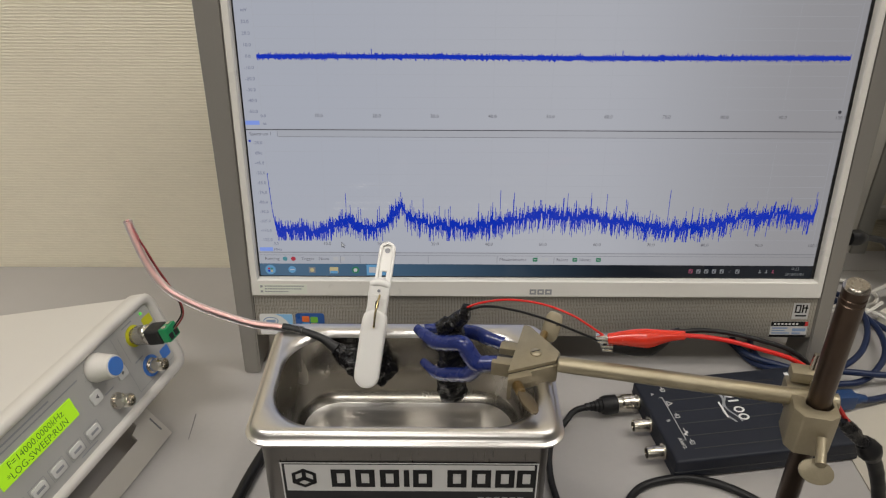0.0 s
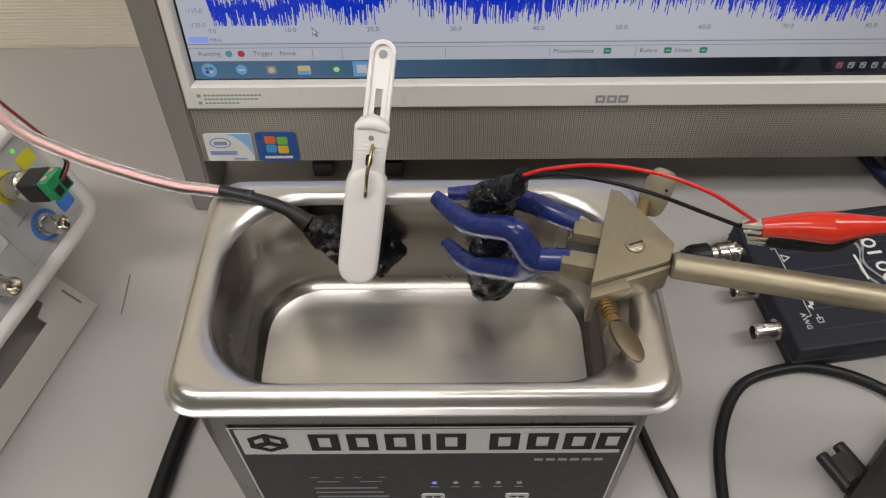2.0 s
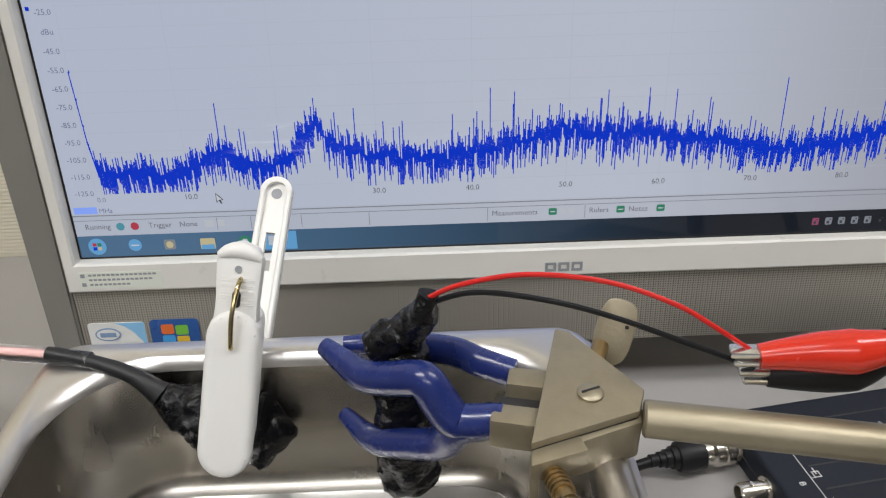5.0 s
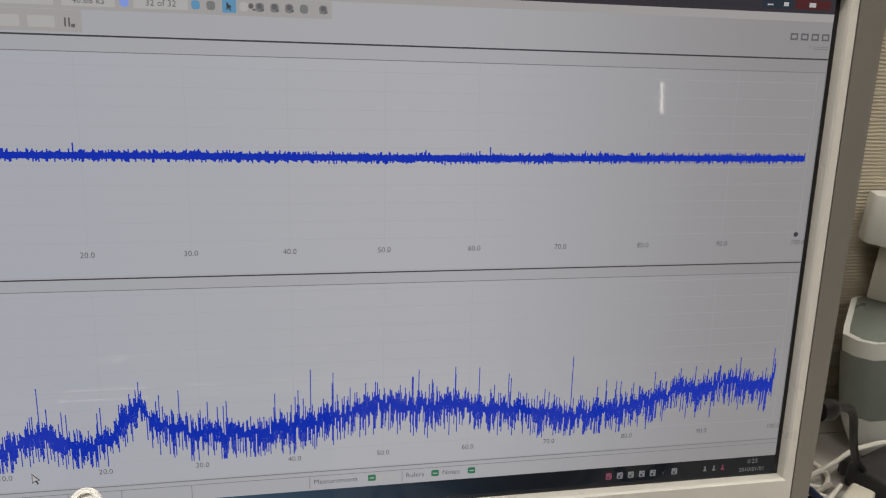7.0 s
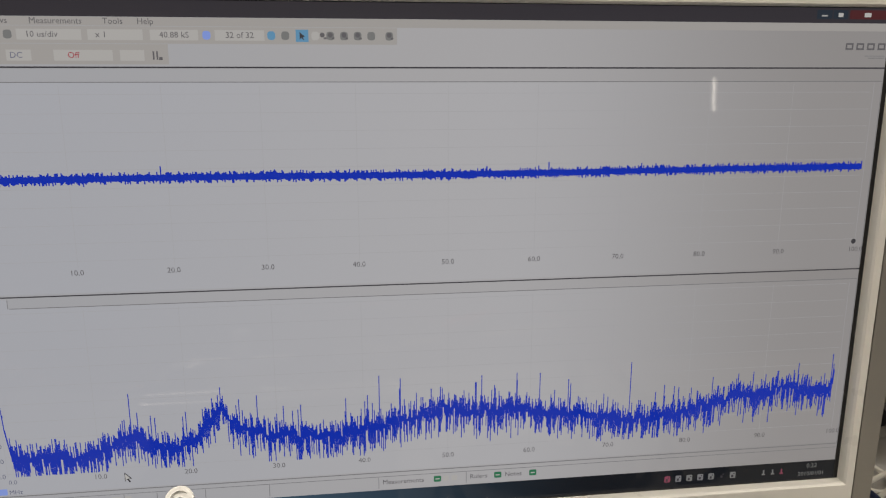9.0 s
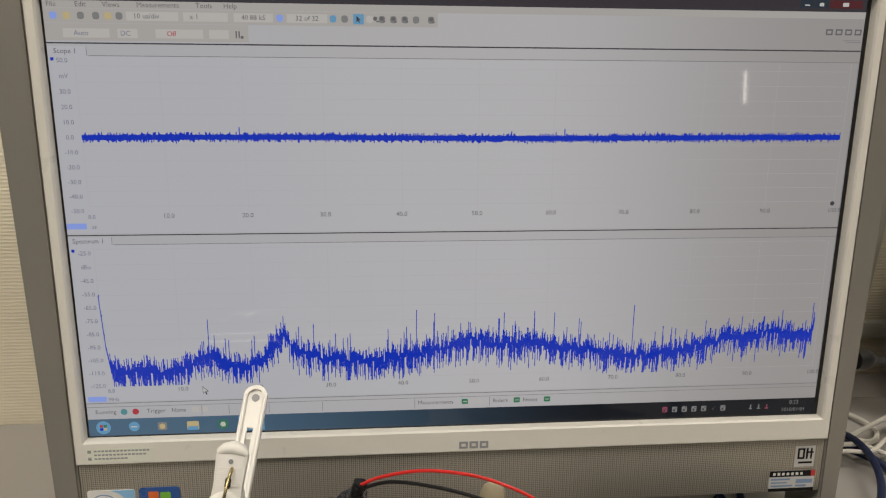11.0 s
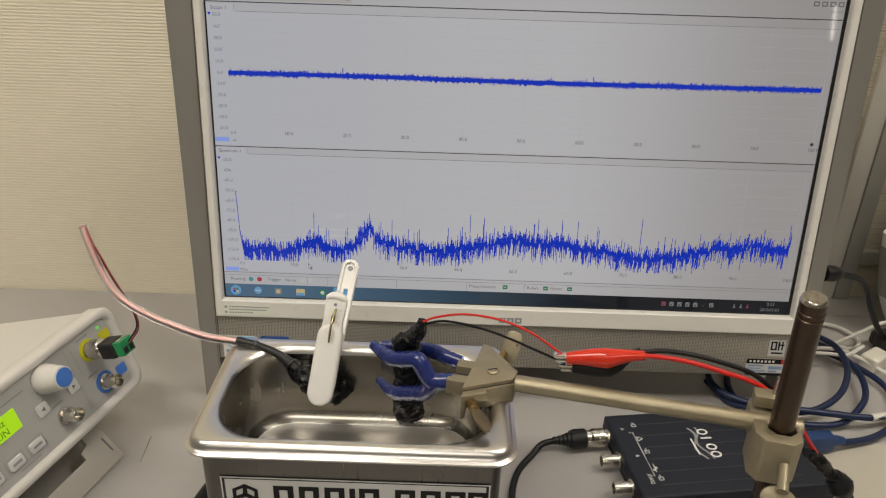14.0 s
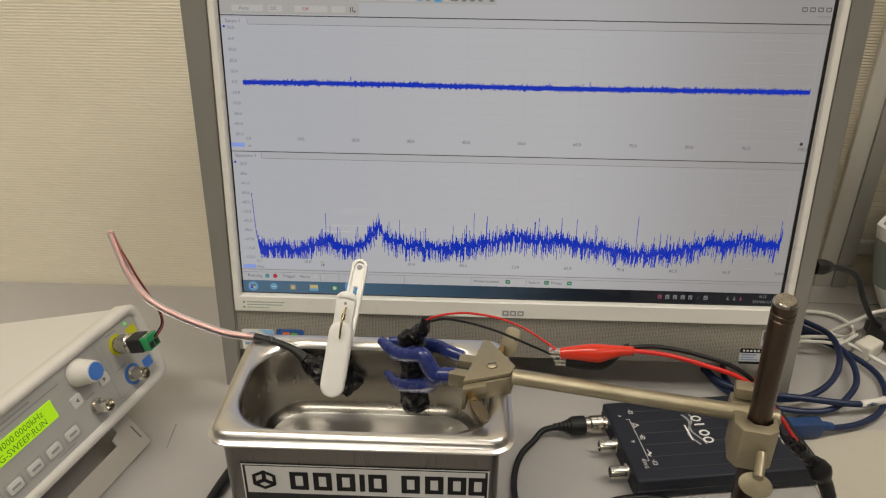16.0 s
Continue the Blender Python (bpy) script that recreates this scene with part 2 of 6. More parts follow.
S_RED = lit("screen_red", (0.34, 0.03, 0.05))
S_CYAN = lit("screen_light_blue", (0.10, 0.27, 0.46))
S_AMBER = lit("screen_amber", (0.42, 0.36, 0.20))
S_WHITE = lit("screen_white", (0.436, 0.449, 0.462))
S_TRAYR = lit("screen_tray_red", (0.22, 0.05, 0.09))
S_GREY = lit("screen_tray_grey", (0.17, 0.18, 0.19))




def drift(material, left, right, end=0.43, centre=None):
    """The picture's tint drifts across the panel, as on cheap panels seen at an angle."""
    nt = material.node_tree
    co = nt.nodes.new("ShaderNodeTexCoord")
    sep = nt.nodes.new("ShaderNodeSeparateXYZ")
    mr = nt.nodes.new("ShaderNodeMapRange")
    mr.inputs[1].default_value, mr.inputs[2].default_value = 0.02, end
    cr = nt.nodes.new("ShaderNodeValToRGB")
    cr.color_ramp.interpolation = "EASE"
    cr.color_ramp.elements[0].color, cr.color_ramp.elements[1].color = (*left, 1), (*right, 1)
    if centre:
        cr.color_ramp.elements.new(0.55).color = (*centre, 1)
    nt.links.new(co.outputs["Object"], sep.inputs[0])
    nt.links.new(sep.outputs[0], mr.inputs[0])
    nt.links.new(mr.outputs[0], cr.inputs[0])
    nt.links.new(cr.outputs[0], nt.nodes["Principled BSDF"].inputs["Emission Color"])


drift(S_PANE, (0.376, 0.402, 0.466), (0.280, 0.281, 0.298), centre=(0.404, 0.421, 0.468))
drift(S_TASK, (0.056, 0.118, 0.195), (0.004, 0.006, 0.010), 0.31)
drift(S_WIN, (0.356, 0.376, 0.424), (0.268, 0.268, 0.282), centre=(0.380, 0.392, 0.430))


# ---- builders ----
def link_mesh(name, bm, material):
    me = bpy.data.meshes.new(name)
    bm.normal_update()
    bm.to_mesh(me)
    bm.free()
    me.materials.append(material)
    ob = new(name, me)
    return ob


def part(name, bm, material, parent, label="", smooth=True, angle=40):
    """One mesh object under a thing or part; the geometry is given in the space of the thing."""
    ob = link_mesh(name, bm, material)
    if smooth:
        ob.data.shade_smooth()
        ob.data.set_sharp_from_angle(angle=radians(angle))
    ob.parent = parent
    if label:
        ob["label"] = label
    return ob


def thing(name, label, category, m=None, group="", kind=""):
    ob = new(name)
    ob.empty_display_size = 0.02
    if m is not None:
        ob.matrix_world = m
    return tagged(ob, label, category, group, kind)


def solid(name, bm, material, label, category, group="", kind="", angle=40):
    ob = link_mesh(name, bm, material)
    ob.data.shade_smooth()
    ob.data.set_sharp_from_angle(angle=radians(angle))
    return tagged(ob, label, category, group, kind)


def box(lo, hi, bevel=0.0, seg=2, m=None):
    bm = bmesh.new()
    bmesh.ops.create_cube(bm, size=1)
    lo, hi = Vector(lo), Vector(hi)
    for v in bm.verts:
        v.co = Vector([lo[i] + (v.co[i] + 0.5) * (hi[i] - lo[i]) for i in range(3)])
    if bevel:
        bmesh.ops.bevel(bm, geom=bm.edges[:], offset=bevel, segments=seg, affect="EDGES", profile=0.6)
    if m is not None:
        bm.transform(m)
    return bm


def join(*bms):
    out = bmesh.new()
    for b in bms:
        me = bpy.data.meshes.new("tmp")
        b.to_mesh(me)
        b.free()
        out.from_mesh(me)
        bpy.data.meshes.remove(me)
    return out


def prism(outline, z0, z1, bevel=0.0, m=None, seg=2):
    """A flat outline, raised from z0 to z1."""
    bm = bmesh.new()
    low = [bm.verts.new((x, y, z0)) for x, y in outline]
    top = [bm.verts.new((x, y, z1)) for x, y in outline]
    bm.faces.new(low[::-1])
    bm.faces.new(top)
    n = len(outline)
    for i in range(n):
        bm.faces.new((low[i], low[(i + 1) % n], top[(i + 1) % n], top[i]))
    bmesh.ops.recalc_face_normals(bm, faces=bm.faces[:])
    if bevel:
        bmesh.ops.bevel(bm, geom=bm.edges[:], offset=bevel, segments=seg, affect="EDGES", profile=0.6)
    if m is not None:
        bm.transform(m)
    return bm


def rounded(x0, y0, x1, y1, r, n=5):
    pts = []
    for cx, cy, a in ((x1 - r, y1 - r, 0), (x0 + r, y1 - r, 90), (x0 + r, y0 + r, 180), (x1 - r, y0 + r, 270)):
        for i in range(n + 1):
            t = radians(a + 90 * i / n)
            pts.append((cx + r * math.cos(t), cy + r * math.sin(t)))
    return pts


def loft(rings, cap_first=True, cap_last=True):
    bm = bmesh.new()
    made = [[bm.verts.new(p) for p in ring] for ring in rings]
    n = len(rings[0])
    for a, b in zip(made, made[1:]):
        for i in range(n):
            bm.faces.new((a[i], a[(i + 1) % n], b[(i + 1) % n], b[i]))
    if cap_first:
        bm.faces.new(made[0][::-1])
    if cap_last:
        bm.faces.new(made[-1])
    bmesh.ops.recalc_face_normals(bm, faces=bm.faces[:])
    return bm


def lathe(profile, m=None, n=24, wobble=None):
    """Radii and heights turned round z."""
    rings = []
    for r, z in profile:
        rings.append([((r * (1 + (wobble(a, z) if wobble else 0))) * math.cos(2 * math.pi * a / n), (r * (1 + (wobble(a, z) if wobble else 0))) * math.sin(2 * math.pi * a / n), z) for a in range(n)])
    bm = loft(rings)
    if m is not None:
        bm.transform(m)
    return bm


def smooth_path(points, steps=6):
    pts = [Vector(p) for p in points]
    if len(pts) < 3:
        return pts
    ext = [pts[0] * 2 - pts[1], *pts, pts[-1] * 2 - pts[-2]]
    out = []
    for i in range(1, len(ext) - 2):
        p0, p1, p2, p3 = ext[i - 1:i + 3]
        for s in range(steps):
            t = s / steps
            out.append(0.5 * (2 * p1 + (p2 - p0) * t + (2 * p0 - 5 * p1 + 4 * p2 - p3) * t * t + (3 * p1 - p0 - 3 * p2 + p3) * t ** 3))
    out.append(pts[-1])
    return out


def sweep(points, radius, n=10, steps=6, flat=1.0, lumps=0.0, seed=0):
    """A round bar along a smooth path. radius: one value, or one for each point; flat squeezes it upright; lumps makes it uneven."""
    path = smooth_path(points, steps)
    count = len(path)
    if isinstance(radius, (int, float)):
        radii = [radius] * count
    else:
        radii = [float(np.interp(i / (count - 1) * (len(radius) - 1), range(len(radius)), radius)) for i in range(count)]
    up = Vector((0, 0, 1))
    rings = []
    side = None
    for i, p in enumerate(path):
        d = (path[min(i + 1, count - 1)] - path[max(i - 1, 0)]).normalized()
        if side is None:
            side = d.cross(up if abs(d.z) < 0.9 else Vector((1, 0, 0))).normalized()
        side = (side - d * side.dot(d)).normalized()
        nor = side.cross(d)
        ring = []
        for a in range(n):
            t = 2 * math.pi * a / n
            r = radii[i]
            if lumps:
                q = p + (side * math.cos(t) + nor * math.sin(t)) * r
                r *= 1 + lumps * noise.noise(q * 170 + Vector((seed, 0, 0))) + lumps * 0.7 * noise.noise(q * 420 + Vector((0, seed, 0)))
            ring.append(p + side * math.cos(t) * r * flat + nor * math.sin(t) * r)
        rings.append(ring)
    return loft(rings)


def rod(a, b, r, n=20, bevel=0.0):
    a, b = Vector(a), Vector(b)
    m = Matrix.Translation(a) @ (b - a).to_track_quat("Z", "Y").to_matrix().to_4x4()
    h = (b - a).length
    e = bevel
    prof = [(r - e, 0), (r, e), (r, h - e), (r - e, h)] if e else [(r, 0), (r, h)]
    return lathe(prof, m, n)


def aim(a, b):
    """A pose at a whose z points to b."""
    a, b = Vector(a), Vector(b)
    return Matrix.Translation(a) @ (b - a).to_track_quat("Z", "Y").to_matrix().to_4x4()


def words(text, size, m=None, align="CENTER", wide=1.0):
    """Flat lettering in the built-in font, as a bmesh in the xy plane."""
    cu = bpy.data.curves.new("words", "FONT")
    cu.body, cu.size, cu.align_x, cu.align_y, cu.resolution_u = text, size, align, "CENTER", 2
    ob = bpy.data.objects.new("words", cu)
    me = bpy.data.meshes.new_from_object(ob)
    bm = bmesh.new()
    bm.from_mesh(me)
    bpy.data.objects.remove(ob)
    bpy.data.curves.remove(cu)
    bpy.data.meshes.remove(me)
    if wide != 1.0:
        bm.transform(Matrix.Diagonal((wide, 1, 1, 1)))
    if m is not None:
        bm.transform(m)
    return bm


def quad(x0, y0, x1, y1, z):
    bm = bmesh.new()
    bm.faces.new([bm.verts.new(p) for p in ((x0, y0, z), (x1, y0, z), (x1, y1, z), (x0, y1, z))])
    return bm


def bars(spots, z):
    """Plain bars (x0, y0, x1, y1) lying at height z."""
    return join(*[quad(*s, z) for s in spots])


def hollow(x0, y0, x1, y1, s, z):
    """A hollow block of stroke s."""
    return [(x0, y0, x1, y0 + s), (x0, y1 - s, x1, y1), (x0, y0 + s, x0 + s, y1 - s), (x1 - s, y0 + s, x1, y1 - s)]


def disc(x, y, r, z, n=16):
    bm = bmesh.new()
    bm.faces.new([bm.verts.new((x + r * math.cos(2 * math.pi * i / n), y + r * math.sin(2 * math.pi * i / n), z)) for i in range(n)])
    return bm


# ---- the room ----
FLOOR = -0.72
solid("floor", box((-2.4, -2.7, FLOOR - 0.05), (2.4, 1.0, FLOOR)), VINYL, "grey sheet vinyl floor of the laboratory", "floor", kind="structure")
solid("ceiling", box((-2.4, -2.7, CEIL), (2.4, 1.0, CEIL + 0.05)), PLASTER, "white painted ceiling with flat lamps", "ceiling", kind="structure")
solid("wall_north", box((-2.3, 0.752, FLOOR), (0.30, 0.90, CEIL)), WALL, "beige wall with ribbed woven-look wallpaper", "wall", kind="structure")
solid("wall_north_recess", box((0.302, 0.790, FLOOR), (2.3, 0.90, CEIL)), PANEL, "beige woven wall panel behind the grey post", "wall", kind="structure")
solid("wall_west", box((-2.4, -2.6, FLOOR), (-2.302, 0.90, CEIL)), SIDEWALL, "unseen side wall, dark grey to dim the reflections", "wall", kind="structure")
solid("wall_east", box((2.302, -2.6, FLOOR), (2.4, 0.90, CEIL)), SIDEWALL, "unseen side wall, dark grey to dim the reflections", "wall", kind="structure")
solid("wall_south", join(box((-2.3, -2.7, FLOOR), (1.8140, -2.602, CEIL)), box((1.8360, -2.7, FLOOR), (2.3, -2.602, CEIL)), box((1.8141, -2.7, FLOOR), (1.8359, -2.602, 0.575)), box((1.8141, -2.7, 0.735), (1.8359, -2.602, CEIL))), SIDEWALL, "unseen dark grey wall with a slot for the glow strip", "wall", kind="structure")
# Unseen glowing strip, set where the screen mirrors a bright bar.
solid("mirrored_glow_strip", box((1.8142, -2.66, 0.5752), (1.8358, -2.63, 0.7348)), TUBEGLOW, "unseen glowing strip added for the bright bar mirrored in the screen", "window", kind="structure")
post = thing("trim", "grey painted metal post of the wall panelling", "trim", kind="structure")
part("post_face", box((0.3925, 0.784, 0.0), (0.4105, 0.7895, 1.70), 0.001), PALEGREY, post)
# Darker strip beside the face: the post's shaded side, done as colour.
part("post_shaded_side", box((0.4107, 0.782, 0.0), (0.4265, 0.7895, 1.70), 0.001), GREYPAINT, post)
solid("baseboard", box((0.4268, 0.783, 0.0405), (2.0, 0.7895, 0.0555), 0.002), GREYPAINT, "grey metal rail low on the wall panel", "baseboard", kind="structure")
for at, _ in LAMPS:
    lamp = thing("ceiling_light", "flat fluorescent ceiling lamp with white housing", "ceiling light", Matrix.Translation((at[0], at[1], CEIL)), "lamps on the ceiling")
    part("housing", box((-0.62, -0.16, -0.05), (0.62, 0.16, -0.0005), 0.006), GENW, lamp)
    part("diffuser", box((-0.60, -0.14, -0.062), (0.60, 0.14, -0.0505), 0.003), DIFFUSER, lamp)

desk = thing("desk", "light grey laminate desk against the wall", "desk", Matrix.Translation((0, 0.2, FLOOR)))
D0 = Matrix.Translation((0, -0.2, -FLOOR))
part("desktop", box((-1.1, -0.02, -0.028), (1.3, 0.7505, 0.0), 0.003, m=D0), DESK, desk, "worn light grey laminate top with a scratch")
part("desktop_extension", box((0.303, 0.7507, -0.028), (1.3, 0.7885, -0.0003), m=D0), DESK, desk)
for x in (-1.07, 1.24):
    part("side_panel", box((x, 0.02, FLOOR), (x + 0.03, 0.73, -0.0285), 0.002, m=D0), GREYPAINT, desk)
part("scratch", prism([(-0.2174, 0.535), (-0.2166, 0.535), (-0.2148, 0.508), (-0.2152, 0.508)], 0.0002, 0.0004, m=D0), GREYINK, desk, "thin dark scratch")

# ---- all-in-one computer; its space has x along the picture, y up the glass, z out of it ----
SC = Matrix(((1, 0, 0, -0.17), (0, 0.1338, -0.9910, 0.600), (0, 0.9910, 0.1338, 0.0875), (0, 0, 0, 1)))
INV = SC.inverted()
pc = thing("all_in_one_computer", "white and silver all-in-one computer showing measurement curves", "computer", SC)
W, H = 0.443, 0.2495


def frame_ring(x0, y0, x1, y1, z):
    return [(x0, y0, z), (x1, y0, z), (x1, y1, z), (x0, y1, z)]


bz = [frame_ring(-0.0060, -0.0145, 0.4492, 0.2610, -0.012), frame_ring(-0.0060, -0.0145, 0.4492, 0.2610, 0.0052), frame_ring(-0.0050, -0.0135, 0.4482, 0.2600, 0.0062),
      frame_ring(-0.0012, -0.0012, 0.4446, 0.2505, 0.0058), frame_ring(-0.0004, -0.0004, 0.4438, 0.2499, 0.0045), frame_ring(-0.0001, -0.0001, 0.4434, 0.2496, -0.002)]
part("bezel", loft(bz, False, False), BEZEL, pc, "glossy white plastic screen frame", angle=25)
part("panel_edge", box((-0.004, -0.004, -0.006), (0.447, 0.2535, -0.0005)), BLACKRIM, pc, "black edge round the picture")
part("rear_shell", box((-0.004, -0.050, -0.062), (0.447, 0.258, -0.0125), 0.008), DARKPL, pc, "dark grey rear shell")
for x0, x1, t0, t1 in ((-0.0196, -0.0063, -0.0272, -0.0063), (0.4495, 0.4610, 0.4495, 0.4672)):
    bm = bmesh.new()
    vs = []
    for z in (0.0042, -0.034):
        for x, y in ((x0, None), (x1, None), (t1, 0.264), (t0, 0.264)):
            if y is None:
                y = (0.0006 - 0.0875 - 0.1338 * z) / 0.9910
            vs.append(bm.verts.new((x, y, z)))
    a, b = vs[:4], vs[4:]
    bm.faces.new(a)
    bm.faces.new(b[::-1])
    for i in range(4):
        bm.faces.new((a[i], b[i], b[(i + 1) % 4], a[(i + 1) % 4]))
    bmesh.ops.recalc_face_normals(bm, faces=bm.faces[:])
    bmesh.ops.bevel(bm, geom=bm.edges[:], offset=0.0012, segments=2, affect="EDGES")
    part("side_column", bm, SILVER, pc, "silver side column that stands on the desk")
part("speaker_panel", box((-0.0060, -0.0520, -0.030), (0.4492, -0.0148, 0.0030), 0.0008), GRILLE, pc, "silver perforated speaker strip")
part("rear_foot", box((0.16, -0.055, -0.16), (0.28, -0.020, -0.0800), 0.004, m=Matrix.Translation((0, -0.015, 0))), SILVER, pc)
for x in (-0.1128, -0.0683):
    part("rubber_foot", box((x - 0.0065, 0.6120, 0.0004), (x + 0.0065, 0.6320, 0.0120), 0.002, m=INV), DARKPL, pc)
part("foot_plate", box((-0.02, 0.675, 0.0005), (0.12, 0.745, 0.008), 0.003, m=INV), SILVER, pc)
screen = part("display", quad(0.0012, 0.0010, 0.4406, 0.2492, 0.0), S_WIN, pc, "lit screen with two graph panes", smooth=False)


def ui(name, bm, material, label=""):
    return part(name, bm, material, screen, label, smooth=False)


def ui_each(name, spots, z, material):
    for spot in spots:
        ui(name, quad(*spot, z), material)


L1, L2, L3, L4 = 0.00012, 0.00022, 0.00032, 0.00042
XL, XR = 0.0012, 0.4406
ui("title_bar", quad(XL, 0.2422, XR, 0.2492, L1), S_STRIP, "dark glassy window title bar")
ui("menu_bar", quad(XL, 0.2385, XR, 0.2421, L1), S_TOOL)
ui("tool_bar", quad(XL, 0.2312, 0.2020, 0.2383, L1), S_TOOL)
ui("tool_bar", quad(XL, 0.2225, 0.1030, 0.2310, L1), S_TOOL)
ui("upper_pane", quad(XL, 0.1212, XR, 0.2150, L1), S_PANE)
ui("lower_pane", quad(XL, 0.0222, XR, 0.1148, L1), S_PANE)
ui("task_bar", quad(XL, 0.0010, XR, 0.0115, L1), S_TASK, "blue glassy task bar")
ui_each("title_button", [(0.402, 0.2440, 0.410, 0.2482), (0.4105, 0.2440, 0.418, 0.2482)], L2, S_TASKD)
ui("close_button", quad(0.4190, 0.2440, 0.4380, 0.2482, L2), lit("screen_dark_red", (0.075, 0.020, 0.024)))
ui_each("title_glyph", [(0.4045, 0.2452, 0.4075, 0.2458), (0.4130, 0.2450, 0.4155, 0.2468), (0.4265, 0.2450, 0.4300, 0.2470)], L3, S_WHITE)
ui("rule", quad(XL, 0.2209, XR, 0.2216, L2), S_LINE)
for y in (0.2150, 0.1148):
    ui("rule", quad(0.0215 if y > 0.2 else 0.0248, y - 0.00018, XR - 0.0004, y + 0.00018, L2), S_SOFT)
ui("rule", quad(XL, 0.1198, XR, 0.1204, L2), S_LINE)
ui("rule", quad(XL, 0.0211, XR, 0.0216, L2), S_SOFT)
ui("rule", quad(XL, 0.0189, XR, 0.0192, L2), S_SOFT)
ui_each("rule", [(XR - 0.0006, 0.0216, XR - 0.0003, 0.1148), (XR - 0.0006, 0.1212, XR - 0.0003, 0.2150)], L2, S_SOFT)
ui("tab", quad(XL, 0.2150, 0.0205, 0.2196, L1 + 0.00002), S_PANE)
ui("tab", quad(XL, 0.1148, 0.0240, 0.1190, L1 + 0.00002), S_PANE)
ui_each("rule", [(0.0205, 0.2150, 0.0208, 0.2196), (0.0240, 0.1148, 0.0243, 0.1190)], L2, S_SOFT)


def screen_text(text, x, y, size, material=S_TEXT, align="CENTER", z=L3):
    return ui("caption", words(text, size, Matrix.Translation((x, y, z)), align), material)


screen_text("Scope 1", 0.0100, 0.2172, 0.0036, S_TEXT)
screen_text("Spectrum 1", 0.0118, 0.1168, 0.0036, S_TEXT)
for x, t in ((0.0030, "File"), (0.0170, "Edit"), (0.0305, "Views"), (0.0475, "Measurements"), (0.0770, "Tools"), (0.0910, "Help")):
    screen_text(t, x, 0.2403, 0.0036, S_TEXT, "LEFT")
# tool bar fields and icons
for x0, x1, y0, y1 in ((0.0420, 0.0680, 0.2326, 0.2370), (0.0705, 0.0930, 0.2326, 0.2370), (0.0960, 0.1160, 0.2326, 0.2370), (0.1230, 0.1440, 0.2326, 0.2370), (0.0100, 0.0330, 0.2240, 0.2285), (0.0370, 0.0470, 0.2240, 0.2285), (0.0560, 0.0800, 0.2240, 0.2285), (0.0830, 0.0930, 0.2240, 0.2285)):
    ui("field", quad(x0, y0, x1, y1, L2), S_FIELD)
for t, x, y in (("10 us/div", 0.0520, 0.2348), ("x 1", 0.0760, 0.2348), ("40.88 kS", 0.1060, 0.2348), ("32 of 32", 0.1335, 0.2348), ("Auto", 0.0190, 0.2262), ("DC", 0.0410, 0.2262)):
    screen_text(t, x, y, 0.0036, S_TEXT if y > 0.23 else S_FAINT)
screen_text("Off", 0.0640, 0.2262, 0.0036, S_RED)
ICONS = ((0.0060, S_MARK), (0.0125, S_AMBER), (0.0195, S_GREY), (0.0270, S_GREY), (0.0330, S_AMBER), (0.0385, S_GREY), (0.1195, S_MARK), (0.1470, S_CYAN), (0.1530, S_GREY), (0.1660, S_FIELD), (0.1725, S_GREY), (0.1785, S_GREY), (0.1845, S_GREY), (0.1905, S_GREY), (0.1985, S_GREY))
for x, m_ in ICONS:
    ui("tool_icon", prism(rounded(x - 0.0017, 0.2330, x + 0.0017, 0.2366, 0.0012, 3), L2, L3), m_)
ui("chosen_tool", quad(0.1575, 0.2322, 0.1630, 0.2374, L2), S_CYAN)
ui("pointer_icon", prism([(0.1592, 0.2364), (0.1592, 0.2332), (0.1600, 0.2340), (0.1607, 0.2330), (0.1611, 0.2333), (0.1604, 0.2342), (0.1615, 0.2344)], L3, L4), S_LINE)
for x in (0.1690, 0.1725, 0.1785, 0.1845, 0.1985):
    ui("lens_icon", join(disc(x, 0.2352, 0.0011, L4, 10), bars([(x + 0.0006, 0.2334, x + 0.0018, 0.2342)], L4)), S_TEXT)
ui("tool_icon", bars([(0.0965, 0.2245, 0.0972, 0.2280), (0.0980, 0.2245, 0.0987, 0.2280), (0.0990, 0.2243, 0.1005, 0.2256)], L3), S_TEXT)
# corner mark of the program: four plain rings
for i in range(4):
    x = 0.4185 + i * 0.0056
    ui("program_mark", join(bars(hollow(x, 0.2298, x + 0.0040, 0.2330, 0.0008, 0), L3)), S_TEXT)
ui("program_mark", bars([(0.4290, 0.2268, 0.4395, 0.2271), (0.4310, 0.2258, 0.4395, 0.2262)], L3), S_SOFT)
# faint grids
ui("grid", bars([(0.0140 + 0.0422 * i, 0.1330, 0.01415 + 0.0422 * i, 0.2140) for i in range(11)] + [(0.0140, 0.1360 + 0.0082 * i, 0.4345, 0.13615 + 0.0082 * i) for i in range(10)], L1 + 0.00004), S_GRID)
ui("grid", bars([(0.0140 + 0.0422 * i, 0.0310, 0.01415 + 0.0422 * i, 0.1130) for i in range(11)] + [(0.0140, 0.0330 + 0.0088 * i, 0.4345, 0.03315 + 0.0088 * i) for i in range(10)], L1 + 0.00004), S_GRID)
